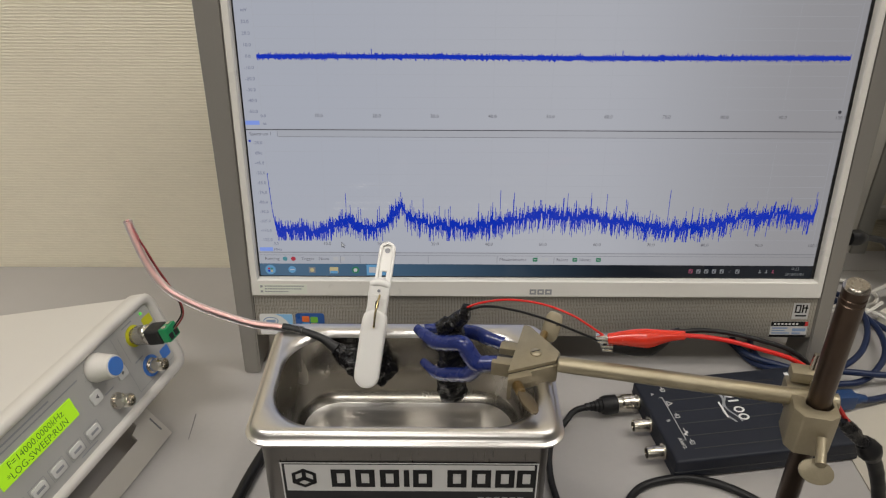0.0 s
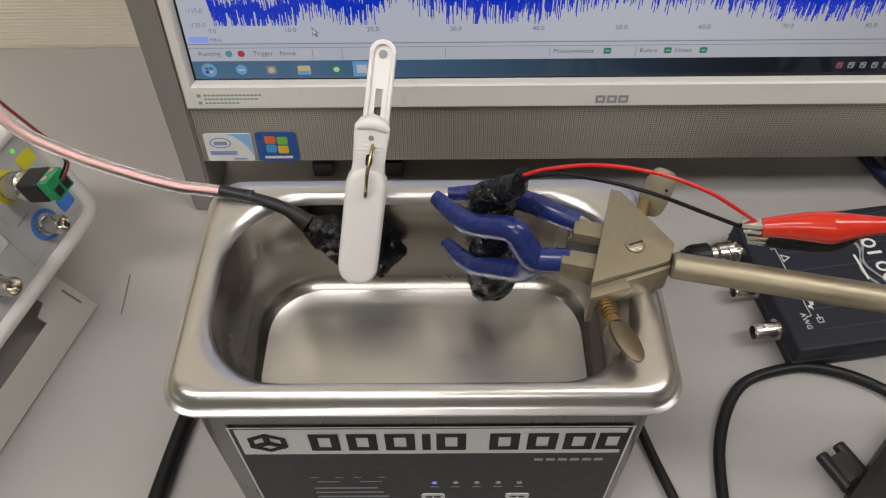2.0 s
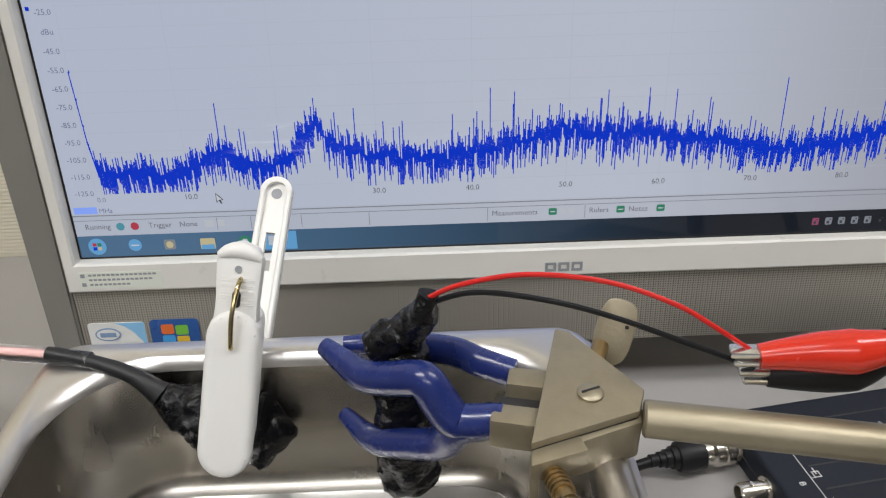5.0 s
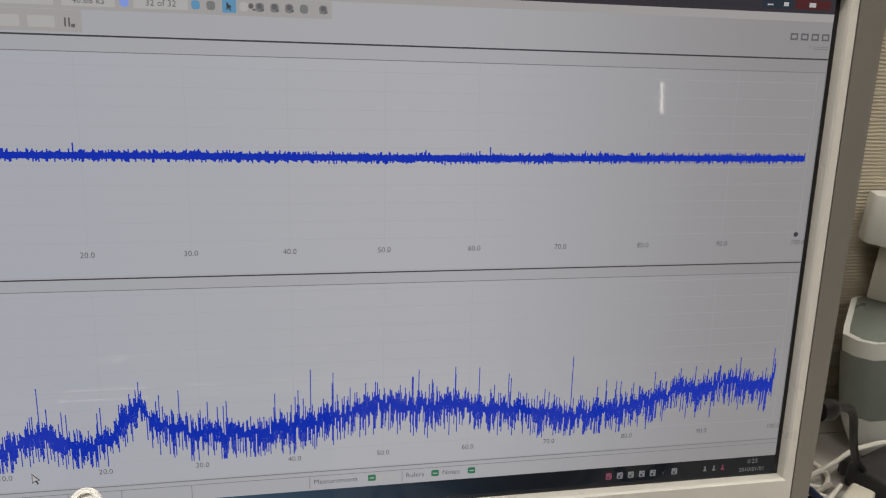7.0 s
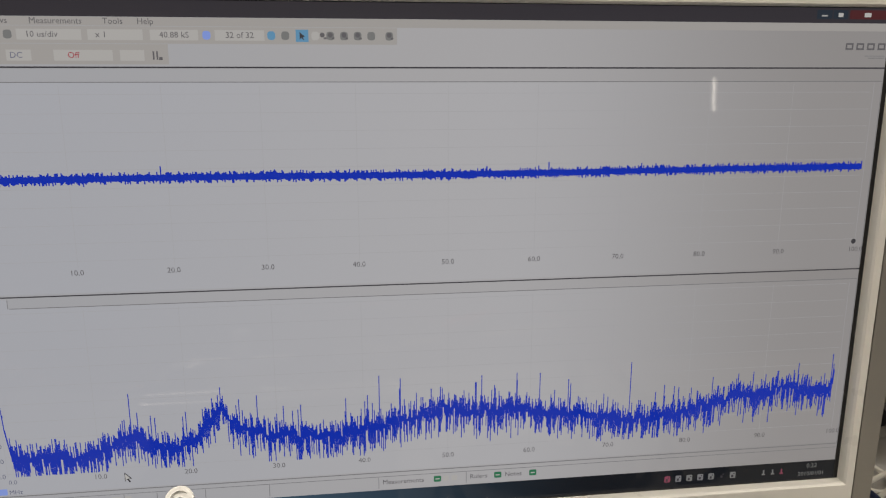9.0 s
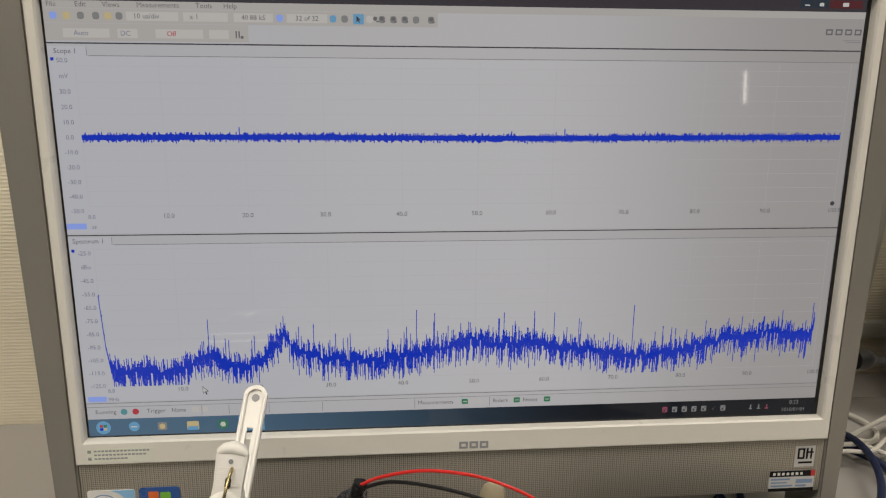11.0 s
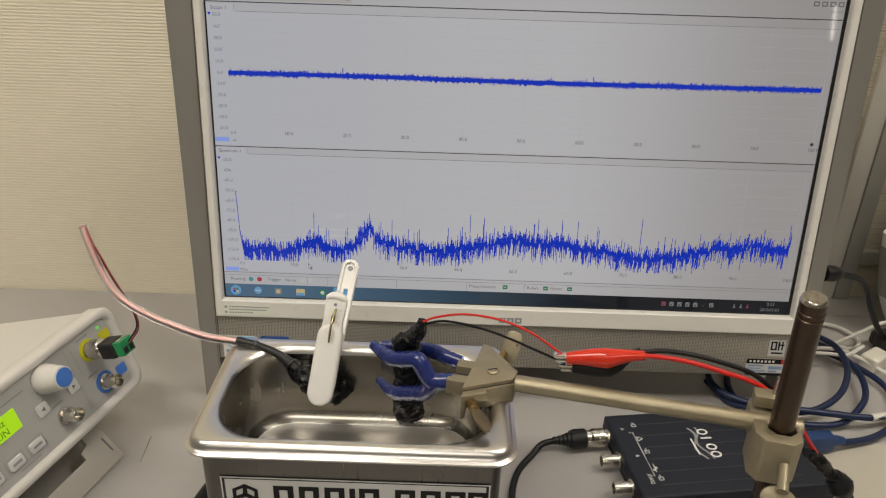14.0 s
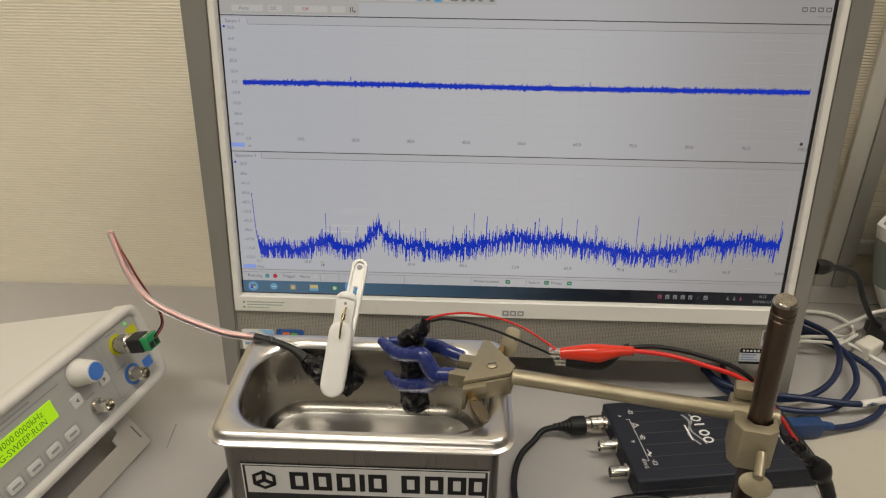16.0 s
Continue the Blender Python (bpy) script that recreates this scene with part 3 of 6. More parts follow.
# scales
for i in range(1, 11):
    screen_text("%.1f" % (10 * i), 0.0132 + 0.04235 * i, 0.1306, 0.0036, S_TEXT)
    screen_text("%.1f" % (10 * i), 0.0136 + 0.04230 * i, 0.0290, 0.0036, S_TEXT)
screen_text("0.0", 0.0150, 0.1302, 0.0032, S_FAINT)
screen_text("0.0", 0.0160, 0.0288, 0.0032, S_FAINT)
for i, t in enumerate(("50.0", "mV", "30.0", "20.0", "10.0", "0.0", "-10.0", "-20.0", "-30.0", "-40.0", "-50.0")):
    screen_text(t, 0.0080, 0.2125 - 0.0079 * i, 0.0034, S_FAINT)
for i, t in enumerate(("-25.0", "dBu", "-45.0", "-55.0", "-65.0", "-75.0", "-85.0", "-95.0", "-105.0", "-115.0", "-125.0")):
    screen_text(t, 0.0090, 0.1100 - 0.0078 * i, 0.0034, S_FAINT)
for y in (0.2132, 0.1115):
    ui("scale_handle", quad(0.0024, y - 0.0008, 0.0040, y + 0.0008, L3), S_BLUE)
for y, x in ((0.1252, 0.0066), (0.0240, 0.0078)):
    ui("scale_marker", quad(x - 0.0052, y - 0.0016, x + 0.0052, y + 0.0016, L3), S_MARK)
    screen_text("us" if y > 0.1 else "MHz", x + 0.0090, y - 0.0004, 0.0032, S_FAINT)
ui("end_marker", disc(0.4352, 0.1348, 0.0013, L3), S_LINE)
# status line
for t, x in (("Running", 0.0058), ("Trigger", 0.0345), ("None", 0.0485), ("Measurements", 0.1915), ("Rulers", 0.2365), ("Notes", 0.2548)):
    screen_text(t, x, 0.0159, 0.0036, S_TEXT, "LEFT")
for x, m_ in ((0.0218, lit("screen_teal", (0.06, 0.22, 0.26))), (0.0283, S_RED)):
    ui("run_button", disc(x, 0.0158, 0.0019, L3, 14), m_)
for x in (0.2197, 0.2512, 0.2698):
    ui("status_icon", prism(rounded(x - 0.0019, 0.0143, x + 0.0019, 0.0176, 0.0006, 3), L2, L3), S_GREEN)
    ui("status_icon", bars([(x - 0.0011, 0.0157, x + 0.0011, 0.0162)], L4), S_WHITE)
ui_each("rule", [(x, 0.0125, x + 0.0003, 0.0186) for x in (0.0655, 0.0810, 0.1040, 0.1350, 0.1895, 0.2345)], L2, S_SOFT)
ui_each("drop_field", [(0.0600, 0.0142, 0.0640, 0.0176), (0.0660, 0.0142, 0.0690, 0.0176), (0.2225, 0.0145, 0.2255, 0.0174), (0.2270, 0.0145, 0.2300, 0.0174)], L2, S_FIELD)
# task bar
ui("start_button", disc(0.0094, 0.0062, 0.0041, L2, 24), S_CYAN)
for dx, dy, m_ in ((-0.0011, 0.0010, S_RED), (0.0011, 0.0010, S_GREEN), (-0.0011, -0.0010, S_BLUE), (0.0011, -0.0010, S_AMBER)):
    ui("start_pane", quad(0.0094 + dx - 0.0009, 0.0062 + dy - 0.0008, 0.0094 + dx + 0.0009, 0.0062 + dy + 0.0008, L3), m_)
ui("task_icon", join(*[prism([(0.0267 + r * math.cos(a / 10 * math.pi), 0.0064 + r * math.sin(a / 10 * math.pi)) for a in range(20)], L2 + k, L2 + k + 0.00004) for r, k in ((0.0030, 0.0),)]), S_CYAN)
ui("task_icon", bars([(0.0250, 0.0060, 0.0285, 0.0067)], L4), S_WHITE)
ui("task_icon", prism(rounded(0.0400, 0.0036, 0.0452, 0.0086, 0.0008, 3), L2, L3), S_GREY)
ui("task_icon", disc(0.0426, 0.0061, 0.0017, L4, 12), S_AMBER)
ui("task_icon", prism(rounded(0.0566, 0.0032, 0.0634, 0.0086, 0.0006, 3), L2, L3), S_AMBER)
ui("task_icon", bars([(0.0570, 0.0032, 0.0630, 0.0055)], L4), S_CYAN)
ui("task_icon", disc(0.0772, 0.0062, 0.0032, L2, 7), S_GREEN)
ui("task_icon", disc(0.0772, 0.0062, 0.0017, L3, 6), S_WHITE)
ui("task_button", quad(0.0860, 0.0018, 0.1010, 0.0108, L2), S_CYAN)
ui("task_icon", bars([(0.0880, 0.0040, 0.0935, 0.0088)], L3), S_FIELD)
for i, m_ in enumerate((S_TRAYR, S_SOFT, S_GREY, S_SOFT, S_GREY, S_TASK, S_GREY)):
    x = 0.3440 + 0.0062 * i
    ui("tray_icon", prism(rounded(x - 0.0016, 0.0046, x + 0.0016, 0.0082, 0.0005, 2), L2, L3), m_)
    ui("tray_icon", bars([(x - 0.0009, 0.0052, x + 0.0003, 0.0066), (x + 0.0002, 0.0070, x + 0.0010, 0.0076)], L4), S_STRIP)
for i in range(3):
    x = 0.3990 + 0.0052 * i
    ui("tray_icon", bars([(x - 0.0010, 0.0050, x + 0.0010, 0.0058), (x - 0.0004, 0.0050, x + 0.0004, 0.0080)], L3), S_GREY if i < 2 else S_TRAYR)
screen_text("0:23", 0.4270, 0.0088, 0.0036, S_GREY)
screen_text("2010/01/01", 0.4270, 0.0040, 0.0034, S_GREY)
ui("mouse_pointer", prism([(0.0670, 0.0305), (0.0670, 0.0258), (0.0682, 0.0268), (0.0690, 0.0252), (0.0696, 0.0255), (0.0688, 0.0270), (0.0702, 0.0272)], L3, L4 + 0.0002), S_LINE)
ui("mouse_pointer", prism([(0.0673, 0.0299), (0.0673, 0.0264), (0.0682, 0.0272), (0.0696, 0.0274)], L4 + 0.0002, L4 + 0.0003), S_WHITE)


def trace(columns, z):
    """Upright strokes (x, low, high), one beside the other."""
    step = columns[1][0] - columns[0][0]
    return [(x, lo, x + step * 1.05, hi) for x, lo, hi in columns]


rng = random.Random(4)
cols = []
for i in range(760):
    x = 0.0140 + i * 0.4207 / 760
    mid = 0.1730 + 0.0003 * math.sin(i * 0.011)
    hi, lo = 0.0013 + 0.0016 * rng.random() ** 2, 0.0013 + 0.0016 * rng.random() ** 2
    if rng.random() < 0.05:
        hi += 0.0012 * rng.random()
    if rng.random() < 0.05:
        lo += 0.0012 * rng.random()
    if rng.random() < 0.006:
        hi += 0.0024
    cols.append((x, mid - lo, mid + hi))
ui("signal_trace", bars(trace(cols, L3), L3), S_BLUE, "flat noisy blue signal line")
SHAPE = [(0.0140, 0.086), (0.0152, 0.056), (0.0165, 0.045), (0.020, 0.0400), (0.050, 0.0402), (0.060, 0.0435), (0.071, 0.0500), (0.080, 0.0440), (0.0896, 0.0410), (0.100, 0.0455), (0.108, 0.0550), (0.1139, 0.0615), (0.119, 0.0545), (0.130, 0.0480), (0.150, 0.0452), (0.1644, 0.0445), (0.190, 0.0465), (0.210, 0.0515), (0.2243, 0.0555), (0.235, 0.0530), (0.260, 0.0520), (0.290, 0.0480), (0.3211, 0.0430), (0.335, 0.0435), (0.3509, 0.0465), (0.380, 0.0530), (0.4057, 0.0555), (0.425, 0.0545), (0.4310, 0.0525), (0.4337, 0.0660)]
SX, SY = [s[0] for s in SHAPE], [s[1] for s in SHAPE]
cols, hairs, drift_y = [], [], 0.0
for i in range(900):
    x = 0.0140 + i * 0.4197 / 900
    start = x < 0.0165
    drift_y = 0.0 if start or x > 0.431 else 0.6 * drift_y + rng.gauss(0, 0.0009)
    mid = float(np.interp(x, SX, SY)) + drift_y
    hi = 0.0006 if start else 0.0009 + 0.0036 * rng.random() ** 1.3
    lo = 0.0006 if start else 0.0012 + 0.0054 * rng.random() ** 1.3
    cols.append((x, mid - lo, mid + hi))
    if start:
        continue
    r = rng.random()
    up = hi + (0.0058 * rng.random() if r < 0.75 else 0)
    down = lo + (0.0105 * rng.random() ** 0.7 if rng.random() < 0.72 else 0)
    if r > (0.91 if 0.18 < x < 0.34 else 0.945):
        up = 0.004 + 0.013 * rng.random()
    hairs.append((x, max(0.0315, mid - down), mid + up))
ui("spectrum_core", bars(trace(cols, L3), L3), S_BLUE, "dense blue band of the spectrum curve")
ui("spectrum_hairs", bars([(x, lo, x + 0.00044, hi) for x, lo, hi in hairs], L2 + 0.00005), S_BLUE, "fine blue noise strokes of the spectrum")
for x, top in ((0.0719, 0.071), (0.0960, 0.058), (0.1142, 0.072), (0.1312, 0.067), (0.1480, 0.058), (0.1740, 0.063), (0.1905, 0.074), (0.2010, 0.072), (0.2090, 0.064), (0.2330, 0.064), (0.2420, 0.0715), (0.2560, 0.062), (0.2600, 0.072), (0.2720, 0.071), (0.2870, 0.067), (0.3060, 0.058), (0.3200, 0.0745), (0.3440, 0.060), (0.3650, 0.064)):
    ui("spectrum_peak", quad(x, float(np.interp(x, SX, SY)), x + 0.00042, top, L3), S_BLUE)

def stroke(a, b, w, z):
    """A thin straight line from a to b."""
    (ax, ay), (bx, by) = a, b
    n = math.hypot(bx - ax, by - ay)
    ox, oy = -(by - ay) / n * w / 2, (bx - ax) / n * w / 2
    bm = bmesh.new()
    bm.faces.new([bm.verts.new((x, y, z)) for x, y in ((ax + ox, ay + oy), (ax - ox, ay - oy), (bx - ox, by - oy), (bx + ox, by + oy))])
    return bm


ui("spectrum_edge", join(stroke((0.0139, 0.0860), (0.0153, 0.0560), 0.00045, L3), stroke((0.0153, 0.0560), (0.0170, 0.0420), 0.0006, L3)), S_BLUE)

# marks and stickers on the frame
for i in range(3):
    x = 0.2160 + i * 0.0062
    part("maker_mark", bars(hollow(x, -0.0118, x + 0.0052, -0.0072, 0.0013, 0), 0.00645), PRINTG, pc, "plain grey maker's mark")
part("notice_label", box((0.0005, -0.0122, 0.0062), (0.0385, -0.0040, 0.0064)), mat("pale_notice_label", (0.74, 0.77, 0.68), 0.45), pc, "small pale notice label")
part("notice_print", bars([(0.0050 + 0.0021 * k, -0.0059 - 0.0024 * i, 0.0066 + 0.0021 * k, -0.0049 - 0.0024 * i) for i in range(3) for k in range((15, 14, 9)[i])] + [(0.0014, -0.0066, 0.0034, -0.0047), (0.0014, -0.0110, 0.0034, -0.0092)], 0.00648), PRINTG, pc)
st = part("processor_sticker", prism(rounded(-0.0025, -0.0512, 0.0245, -0.0322, 0.0015, 3), 0.0031, 0.0035), PRINTW, pc, "white and light blue processor sticker")
part("sticker_field", prism([(0.0243, -0.0478), (0.0243, -0.0324), (0.0105, -0.0324), (0.0150, -0.0342), (0.0190, -0.0378), (0.0222, -0.0425)], 0.0035, 0.00365), STICKB, st)
part("sticker_field", prism([(0.0065 + 0.0062 * math.cos(a * 0.3), -0.0385 + 0.0036 * math.sin(a * 0.3)) for a in range(21)], 0.0035, 0.00372), BLUEPR, st)
part("sticker_field", prism([(0.0065 + 0.0054 * math.cos(a * 0.3), -0.0385 + 0.0029 * math.sin(a * 0.3)) for a in range(21)], 0.0037, 0.00378), PRINTW, st)
part("sticker_print", bars([(-0.0004, -0.0466, 0.0150, -0.0440), (0.0028, -0.0398, 0.0104, -0.0374), (0.0125, -0.0500, 0.0200, -0.0490)], 0.00390), BLUEPR, st)
st = part("system_sticker", prism(rounded(0.0268, -0.0515, 0.0502, -0.0315, 0.0022, 3), 0.0031, 0.0035), STICKN, pc, "dark blue system sticker with four coloured panes")
for dx, dy, m_ in ((-0.0034, 0.0028, PANE_R), (0.0034, 0.0022, PANE_G), (-0.0034, -0.0032, PANE_B), (0.0034, -0.0038, PANE_Y)):
    part("sticker_pane", prism(rounded(0.0385 + dx - 0.0030, -0.0395 + dy - 0.0026, 0.0385 + dx + 0.0030, -0.0395 + dy + 0.0026, 0.0008, 2), 0.0035, 0.0037), m_, st)
part("sticker_print", quad(0.0305, -0.0496, 0.0465, -0.0478, 0.00365), PRINTW, st)
st = part("badge_sticker", quad(0.4305, -0.0345, 0.4435, -0.0200, 0.0032), LABELW, pc, "small silver badge sticker")
part("badge_mark", bars(hollow(0.4320, -0.0290, 0.4368, -0.0215, 0.0013, 0) + [(0.4376, -0.0290, 0.4389, -0.0215), (0.4389, -0.0250, 0.4425, -0.0238), (0.4405, -0.0290, 0.4416, -0.0215), (0.4330, -0.0322, 0.4420, -0.0308)], 0.0034), INKK, st)
st = part("rating_sticker", quad(0.4150, -0.0515, 0.4452, -0.0370, 0.0032), LABELW, pc, "black and white rating sticker")
part("rating_band", bars([(0.4150, -0.0412, 0.4425, -0.0370), (0.4150, -0.0515, 0.4452, -0.0492)], 0.0034), INKK, st)
part("rating_band", quad(0.4425, -0.0412, 0.4452, -0.0370, 0.0034), REDPR, st)
part("rating_print", bars([(0.4165, -0.0436, 0.4290, -0.0424), (0.4165, -0.0458, 0.4270, -0.0448), (0.4165, -0.0482, 0.4310, -0.0470), (0.4330, -0.0460, 0.4440, -0.0432), (0.4330, -0.0484, 0.4400, -0.0470)], 0.0034), BLUEPR, st)
part("rating_print", bars([(0.4172 + 0.0030 * i, -0.0400, 0.4190 + 0.0030 * i, -0.0382) for i in range(7)], 0.00355), PRINTW, st)

# ---- ultrasonic cleaner ----
CX0, CX1, CY0, CY1 = -0.1318, 0.0430, 0.3885, 0.4935
TOP = 0.1245
cleaner = thing("ultrasonic_cleaner", "small stainless steel ultrasonic cleaner with open empty tank", "ultrasonic cleaner", Matrix.Translation((-0.043, 0.44, 0)))
C0 = Matrix.Translation((0.044, -0.44, 0))


def rim(d, r, z, n=8):
    e = min(max(d - 0.004, 0.0), 0.009) / 0.009
    return [(x, y, z) for x, y in rounded(CX0 + d - 0.0022 * e, CY0 + d - 0.0036 * e, CX1 - d, CY1 - d, r, n)]


bm = loft([rim(0.0006, 0.0125, TOP - 0.0080), rim(-0.0004, 0.0130, TOP - 0.0074), rim(-0.0006, 0.0130, TOP - 0.0060), rim(0.0006, 0.0125, TOP - 0.0052), rim(0.0016, 0.0115, TOP - 0.0048),
           rim(0.0022, 0.0110, TOP - 0.0030), rim(0.0034, 0.0105, TOP - 0.0012), rim(0.0052, 0.0100, TOP - 0.0003), rim(0.0080, 0.0120, TOP), rim(0.0105, 0.0240, TOP - 0.0004), rim(0.0122, 0.0300, TOP - 0.0016),
           rim(0.0132, 0.0305, TOP - 0.0050)], False, False)
bm.transform(C0)
part("rim", bm, STEEL, cleaner, "rolled bright steel rim", angle=60)
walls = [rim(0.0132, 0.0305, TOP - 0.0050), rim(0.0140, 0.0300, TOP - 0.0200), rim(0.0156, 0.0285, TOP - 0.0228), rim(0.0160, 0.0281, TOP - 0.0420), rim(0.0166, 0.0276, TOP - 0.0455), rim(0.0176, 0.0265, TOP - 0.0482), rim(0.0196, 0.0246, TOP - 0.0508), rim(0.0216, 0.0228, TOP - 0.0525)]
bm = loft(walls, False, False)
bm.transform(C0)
part("tank_wall", bm, TANKW, cleaner, "polished inner tank wall with water marks, darkened for its dim reflections", angle=70)
bm = loft([rim(0.0216, 0.0228, TOP - 0.0525), rim(0.0225, 0.0220, TOP - 0.0530), rim(0.0262, 0.0190, TOP - 0.0543), rim(0.0290, 0.0170, TOP - 0.0549), rim(0.0400, 0.0100, TOP - 0.0551)], False, True)
bm.transform(C0)
part("tank_floor", bm, FLOORST, cleaner, "softly brushed tank floor", angle=70)


def shell(d, r, z):
    return [(x, y, z) for x, y in rounded(CX0 + 0.0075 + d, CY0 + 0.0040 + d, CX1 - 0.0075 - d, CY1 - 0.0075 - d, r, 4)]


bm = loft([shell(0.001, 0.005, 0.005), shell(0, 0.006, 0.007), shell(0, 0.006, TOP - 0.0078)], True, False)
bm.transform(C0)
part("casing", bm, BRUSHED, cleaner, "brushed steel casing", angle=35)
for x in (CX0 + 0.02, CX1 - 0.02):
    for y in (CY0 + 0.018, CY1 - 0.018):
        part("rubber_foot", lathe([(0.006, 0.0), (0.007, 0.001), (0.006, 0.0052)], C0 @ Matrix.Translation((x, y, 0)), 12), DARKPL, cleaner)
# front label; its space has x along the front and y up
FY = CY0 + 0.0040
LB = C0 @ Matrix(((1.032, 0, 0, -0.1142), (0, 0, -1, FY), (0, 1, 0, -0.0045), (0, 0, 0, 1)))
label = part("front_label", prism(rounded(0.0, 0.022, 0.1400, 0.1060, 0.0030, 4), 0.0001, 0.0005, m=LB), LABELK, cleaner, "charcoal control label with white border")
part("label_border", join(*[quad(*s, 0.0006) for s in ((0.0, 0.1050, 0.1400, 0.1058), (0.0002, 0.024, 0.0010, 0.1050), (0.1390, 0.024, 0.1398, 0.1050))]), LABELW, label).data.transform(LB)
part("label_band", quad(0.0024, 0.0832, 0.1376, 0.1042, 0.0006), LABELW, label, "white band with plain black blocks").data.transform(LB)
blocks = []
for i, x in enumerate((0.0272, 0.0405, 0.0538, 0.0668, 0.0718, 0.0905, 0.1038, 0.1166, 0.1284)):
    x1 = x + (0.0030 if i == 3 else 0.0105)
    if i == 3:
        spots = [(x, 0.0868, x1, 0.1004)]
    else:
        spots = hollow(x, 0.0866, x1, 0.1006, 0.0031, 0)
    part("label_block", bars(spots, 0.0008), INKK, label).data.transform(LB)
hexagon = [(0.0125 + 0.0076 * math.cos(radians(60 * k + 30)), 0.0936 + 0.0074 * math.sin(radians(60 * k + 30))) for k in range(6)]
for k in range(6):
    (ax, ay), (bx, by) = hexagon[k], hexagon[(k + 1) % 6]
    cx, cy = 0.0125, 0.0936
    sh = lambda px, py, f: (cx + (px - cx) * f, cy + (py - cy) * f)
    part("label_emblem", prism([(ax, ay), (bx, by), sh(bx, by, 0.72), sh(ax, ay, 0.72)], 0.0007, 0.0010, m=LB), INKK, label)
for k in (1, 3, 5):
    ax, ay = hexagon[k]
    dx, dy = (ax - 0.0125), (ay - 0.0936)
    nx, ny = -dy * 0.15, dx * 0.15
    part("label_emblem", prism([(0.0125 + nx, 0.0936 + ny), (0.0125 - nx, 0.0936 - ny), (0.0125 + dx * 0.95 - nx, 0.0936 + dy * 0.95 - ny), (0.0125 + dx * 0.95 + nx, 0.0936 + dy * 0.95 + ny)], 0.0007, 0.0011, m=LB), INKK, label)
part("label_print", bars([(0.1075 + 0.0044 * i, 0.0762, 0.1108 + 0.0044 * i, 0.0786) for i in range(6)], 0.0007), PRINTG, label).data.transform(LB)
for row in range(4):
    part("label_print", bars([(0.0230, 0.0490 - 0.0046 * row, 0.0480 + 0.002 * row + (0.007 if row == 3 else 0), 0.0503 - 0.0046 * row)], 0.0007), PRINTG, label).data.transform(LB)
for x in (0.0230, 0.0395):
    part("label_symbol", bars([(x + 0.002, 0.0560, x + 0.0105, 0.0568), (x, 0.0605, x + 0.003, 0.0611), (x + 0.0095, 0.0605, x + 0.0125, 0.0611)], 0.0007), PRINTG, label).data.transform(LB)
for i in range(5):
    part("indicator", lathe([(0.0011, 0.0), (0.0010, 0.0004)], LB @ Matrix.Translation((0.0705 + 0.0083 * i, 0.0545, 0.0005)), 10), LEDB if i == 0 else PRINTG, label)
    part("label_print", quad(0.0688 + 0.0083 * i, 0.0500, 0.0722 + 0.0083 * i, 0.0510, 0.0007), PRINTG, label).data.transform(LB)
for x in (0.0650, 0.0990):
    part("button", prism(rounded(x, 0.0375, x + 0.0095, 0.0428, 0.0014, 3), 0.0005, 0.0009, m=LB), LABELW, label)
    part("label_print", bars([(x + 0.0018, 0.0395, x + 0.0044, 0.0410), (x + 0.0052, 0.0395, x + 0.0078, 0.0410)], 0.0011), INKK, label).data.transform(LB)
solid("mains_cable", sweep([(-0.139, 0.545, 0.0045), (-0.150, 0.505, 0.0042), (-0.158, 0.475, 0.0042), (-0.1635, 0.447, 0.0042), (-0.168, 0.415, 0.0042), (-0.171, 0.385, 0.0042), (-0.172, 0.34, 0.0042), (-0.168, 0.27, 0.0042)], 0.0040, 12), CABLE, "thick black power cord lying on the desk", "cable")

# ---- taped probe in the clothes peg, with its clear tube ----
probe = thing("taped_probe", "black taped ultrasonic probe on a clear wired tube", "probe", Matrix.Translation((-0.069, 0.475, 0.095)))
P0 = Matrix.Translation((0.07, -0.475, -0.095))


def swept(*a, m=None, **k):
    b = sweep(*a, **k)
    if m is not None:
        b.transform(m)
    return b


part("probe_head", swept([(-0.092, 0.474, 0.116), (-0.085, 0.4735, 0.110), (-0.074, 0.473, 0.103), (-0.062, 0.472, 0.101), (-0.0525, 0.471, 0.101)], [0.0040, 0.0078, 0.0115, 0.0108, 0.0015], n=30, steps=14, lumps=0.24, seed=3, m=P0), TAPE, probe, "lumpy black tape wrapping")
part("sleeve", swept([(-0.126, 0.4815, 0.1275), (-0.112, 0.479, 0.1255), (-0.100, 0.4765, 0.1215), (-0.092, 0.474, 0.116)], [0.0022, 0.0023, 0.0026, 0.0038], n=12, lumps=0.16, seed=8, m=P0), GREYSLEEVE, probe, "dark grey heat-shrink sleeve")
TUBE = [(-0.113, 0.4795, 0.1258), (-0.130, 0.4825, 0.1262), (-0.145, 0.4850, 0.1265), (-0.162, 0.4880, 0.1300), (-0.184, 0.4920, 0.1370), (-0.201, 0.4945, 0.1480), (-0.210, 0.4960, 0.1660), (-0.2145, 0.4970, 0.1840), (-0.2165, 0.4975, 0.1950)]
tube = part("clear_tube", swept(TUBE, 0.0026, n=14, m=P0), CLEAR, probe, "clear plastic tube")
tube.visible_shadow = False
TV = [Vector(p) for p in TUBE]
part("pink_wire", swept([p + Vector((0, -0.0004, 0.0009)) for p in TV], 0.0010, n=8, m=P0), PINKW, probe, "pink wire inside the tube")
